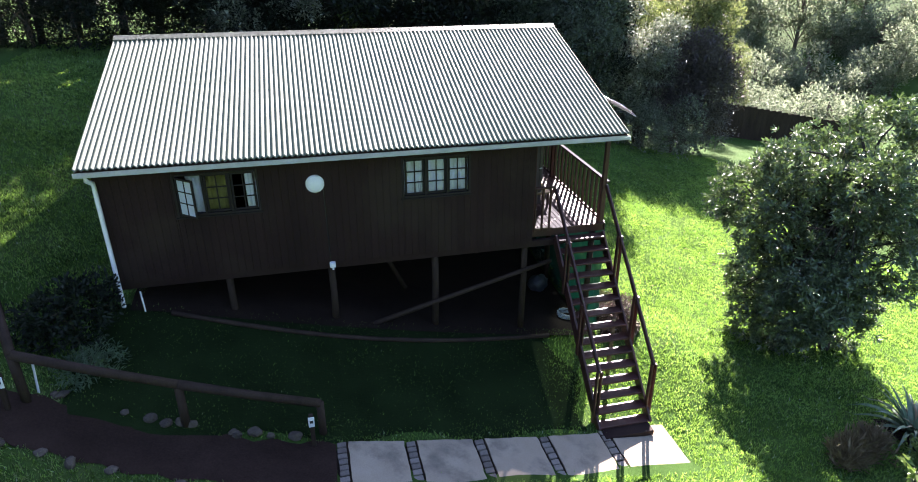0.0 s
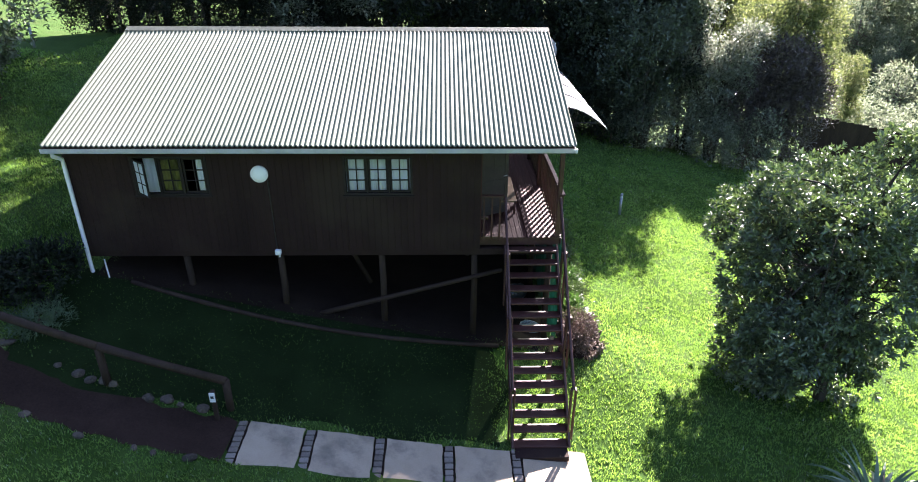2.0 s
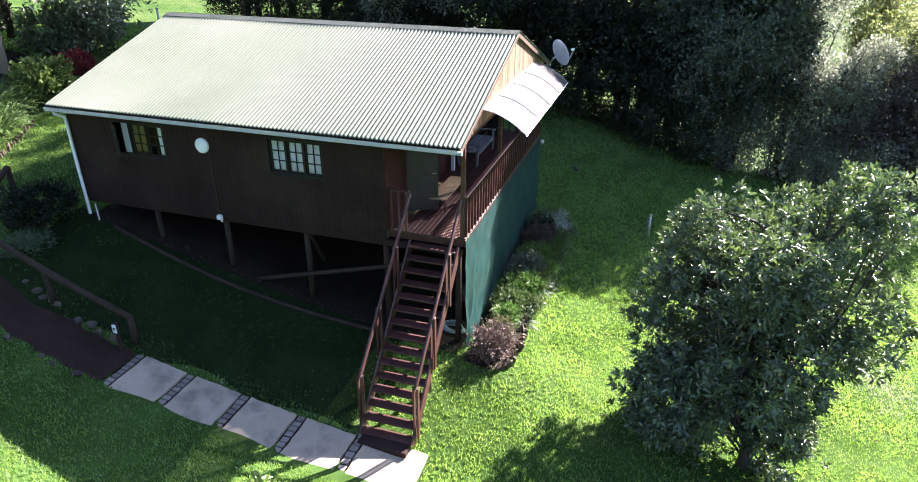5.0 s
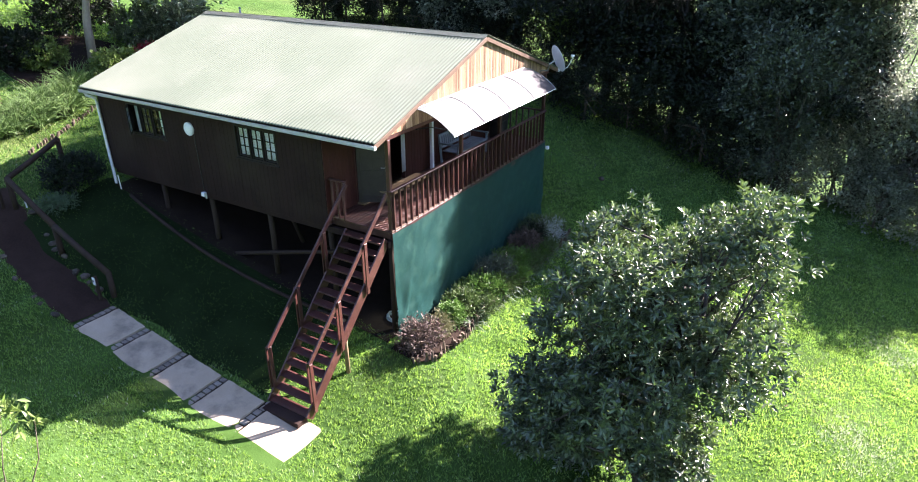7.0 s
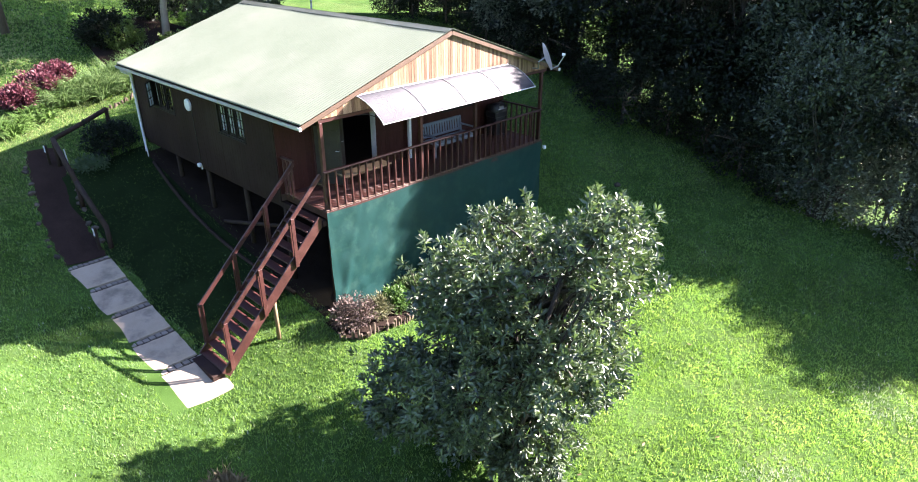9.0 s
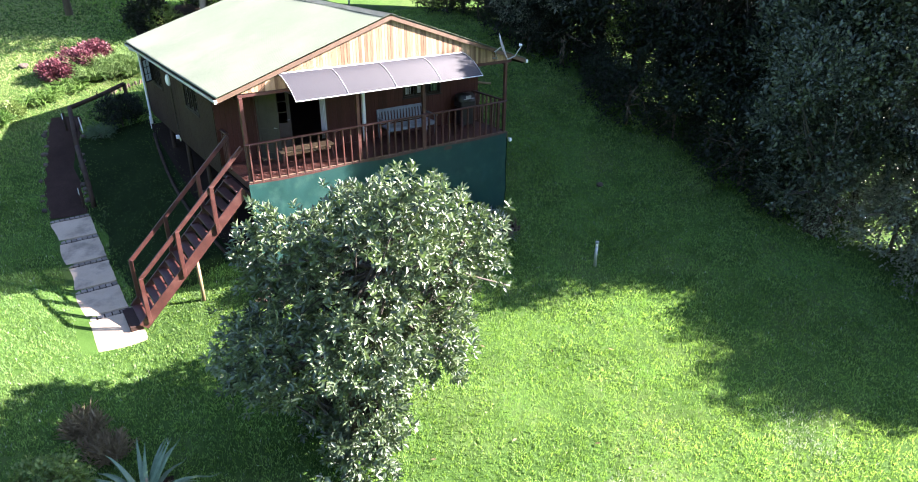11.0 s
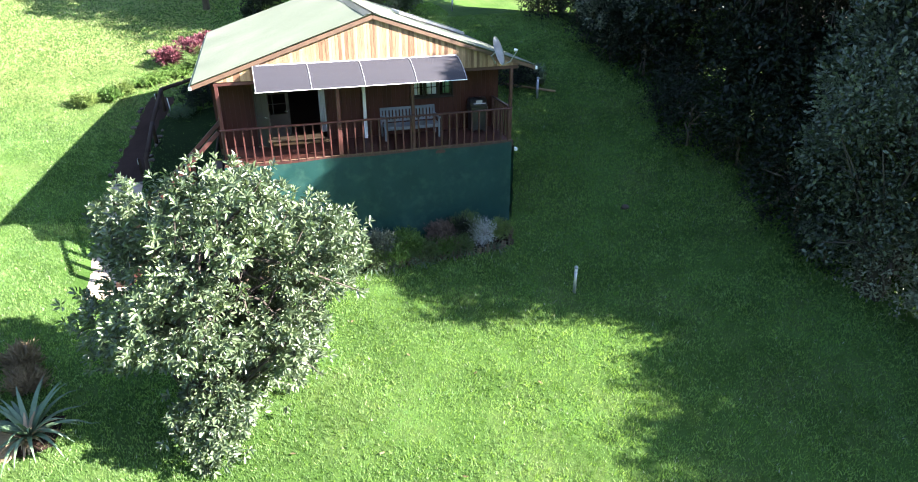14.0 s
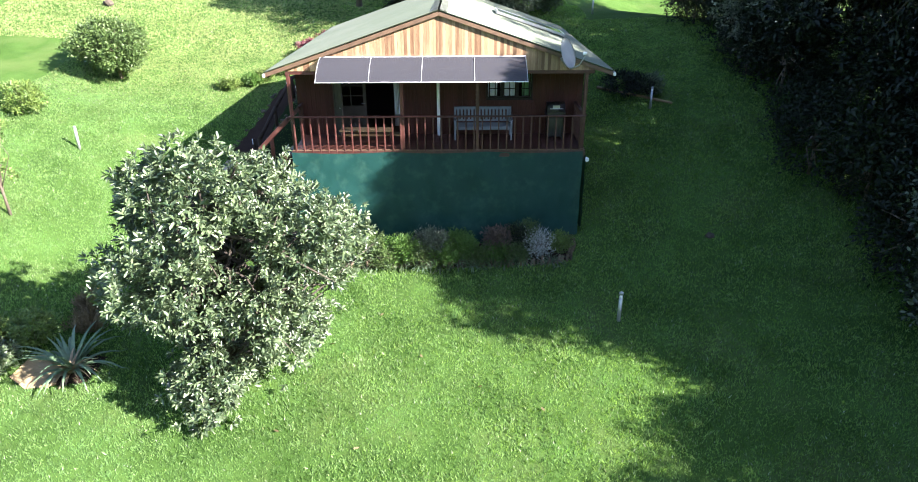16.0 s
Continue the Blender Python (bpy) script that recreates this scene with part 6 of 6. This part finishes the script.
def grass(count):
    """Short blades in small tussocks; here and there a worn pale patch."""
    rng = np.random.default_rng(5)
    tufts = count // 3
    tx, ty = rng.uniform(-17, 15.5, tufts), rng.uniform(-14.5, 17.6, tufts)
    west = int(tufts * 0.17)
    tx = np.concatenate([tx, rng.uniform(-30, -17, west)])
    ty = np.concatenate([ty, rng.uniform(-22, 12, west)])
    x = np.repeat(tx, 3) + rng.normal(0, 0.03, len(tx) * 3)
    y = np.repeat(ty, 3) + rng.normal(0, 0.03, len(tx) * 3)
    vigour = np.repeat(rng.uniform(0.35, 1.25, len(tx)), 3)
    count = len(x)
    keep = ~((x > -10.6) & (x < 0.05) & (y > -0.1) & (y < 9))
    keep &= ~((x > -6.95) & (x < 0.3) & (y > -4.60 - 0.20 * (x + 6.8) / 6.8 - 0.05 * (x > -1.2) + 0.02) & (y < -3.46 + 0.13 * (x > -1.2))) | (rng.random(count) < 0.004)
    for i in range(len(trail) - 1):
        keep &= ~(np.hypot(x - trail[i].x, y - trail[i].y) < 0.55)
    keep &= ~((x > 0) & (x < 1.25) & (y > -0.4) & (y < 8.6))
    # fewer blades over the lee strip that is darkened for the cabin's shade
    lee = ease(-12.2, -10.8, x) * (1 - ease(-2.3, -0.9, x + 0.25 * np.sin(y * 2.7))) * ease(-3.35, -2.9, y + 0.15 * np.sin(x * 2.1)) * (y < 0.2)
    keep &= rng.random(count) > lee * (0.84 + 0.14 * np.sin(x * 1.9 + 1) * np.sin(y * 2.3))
    x, y, vigour = x[keep], y[keep], vigour[keep]
    n = len(x)
    z = ground(x, y) - 0.02
    a = rng.uniform(0, 2 * np.pi, n)
    patch = 0.5 + 0.5 * np.sin(x * 1.7 + 2 * np.sin(y * 0.9)) * np.sin(y * 2.1 + np.sin(x * 1.3))
    clump = 0.5 + 0.5 * np.sin(x * 53 + 3 * np.sin(y * 29)) * np.sin(y * 57 + 3 * np.sin(x * 31))
    h = rng.uniform(0.035, 0.07, n) * (0.4 + 0.2 * patch + 0.3 * clump + 0.5 * vigour)
    lean = rng.uniform(0.2, 1.1, n) * h
    w = rng.uniform(0.006, 0.0145, n) * np.where(x < -17, 2.3, 1.0)
    s = np.stack([-np.sin(a), np.cos(a), np.zeros(n)], -1) * w[:, None]
    b = rng.uniform(0, 2 * np.pi, n)
    root = np.stack([x, y, z], -1)
    tip = root + np.stack([np.cos(b) * lean, np.sin(b) * lean, h + 0.01], -1)
    verts = np.stack([root - s, root + s, tip], 1).reshape(-1, 3)
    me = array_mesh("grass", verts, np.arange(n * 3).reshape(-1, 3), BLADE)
    me.materials.append(PALEBLADE)
    me.materials.append(DRYSUNBLADE)
    worn = np.zeros(n)
    for px, py, r in PALE_SPOTS:
        d = np.hypot(x - px, y - py) / r + 0.3 * np.sin(x * 5 + py) * np.sin(y * 4 + px) + 0.25 * np.sin(x * 17) * np.sin(y * 19)
        worn = np.maximum(worn, 0.6 * np.clip(1.2 - d, 0, 1))
    kind = (rng.random(n) < worn + 0.02).astype(np.int32)
    # mostly western blades: dry grass with strong sunlight put into the pale colour
    dry = 0.7 * (1 - ease(-16, -9, x)) * (1 - ease(-3, 3, y)) + 0.03 * (patch > 0.75)
    kind[rng.random(n) < dry] = 2
    me.polygons.foreach_set("material_index", kind)
    tagged(new("grass", me), "short mown grass covering the lawn", "grass", kind="stuff")


grass(900000)
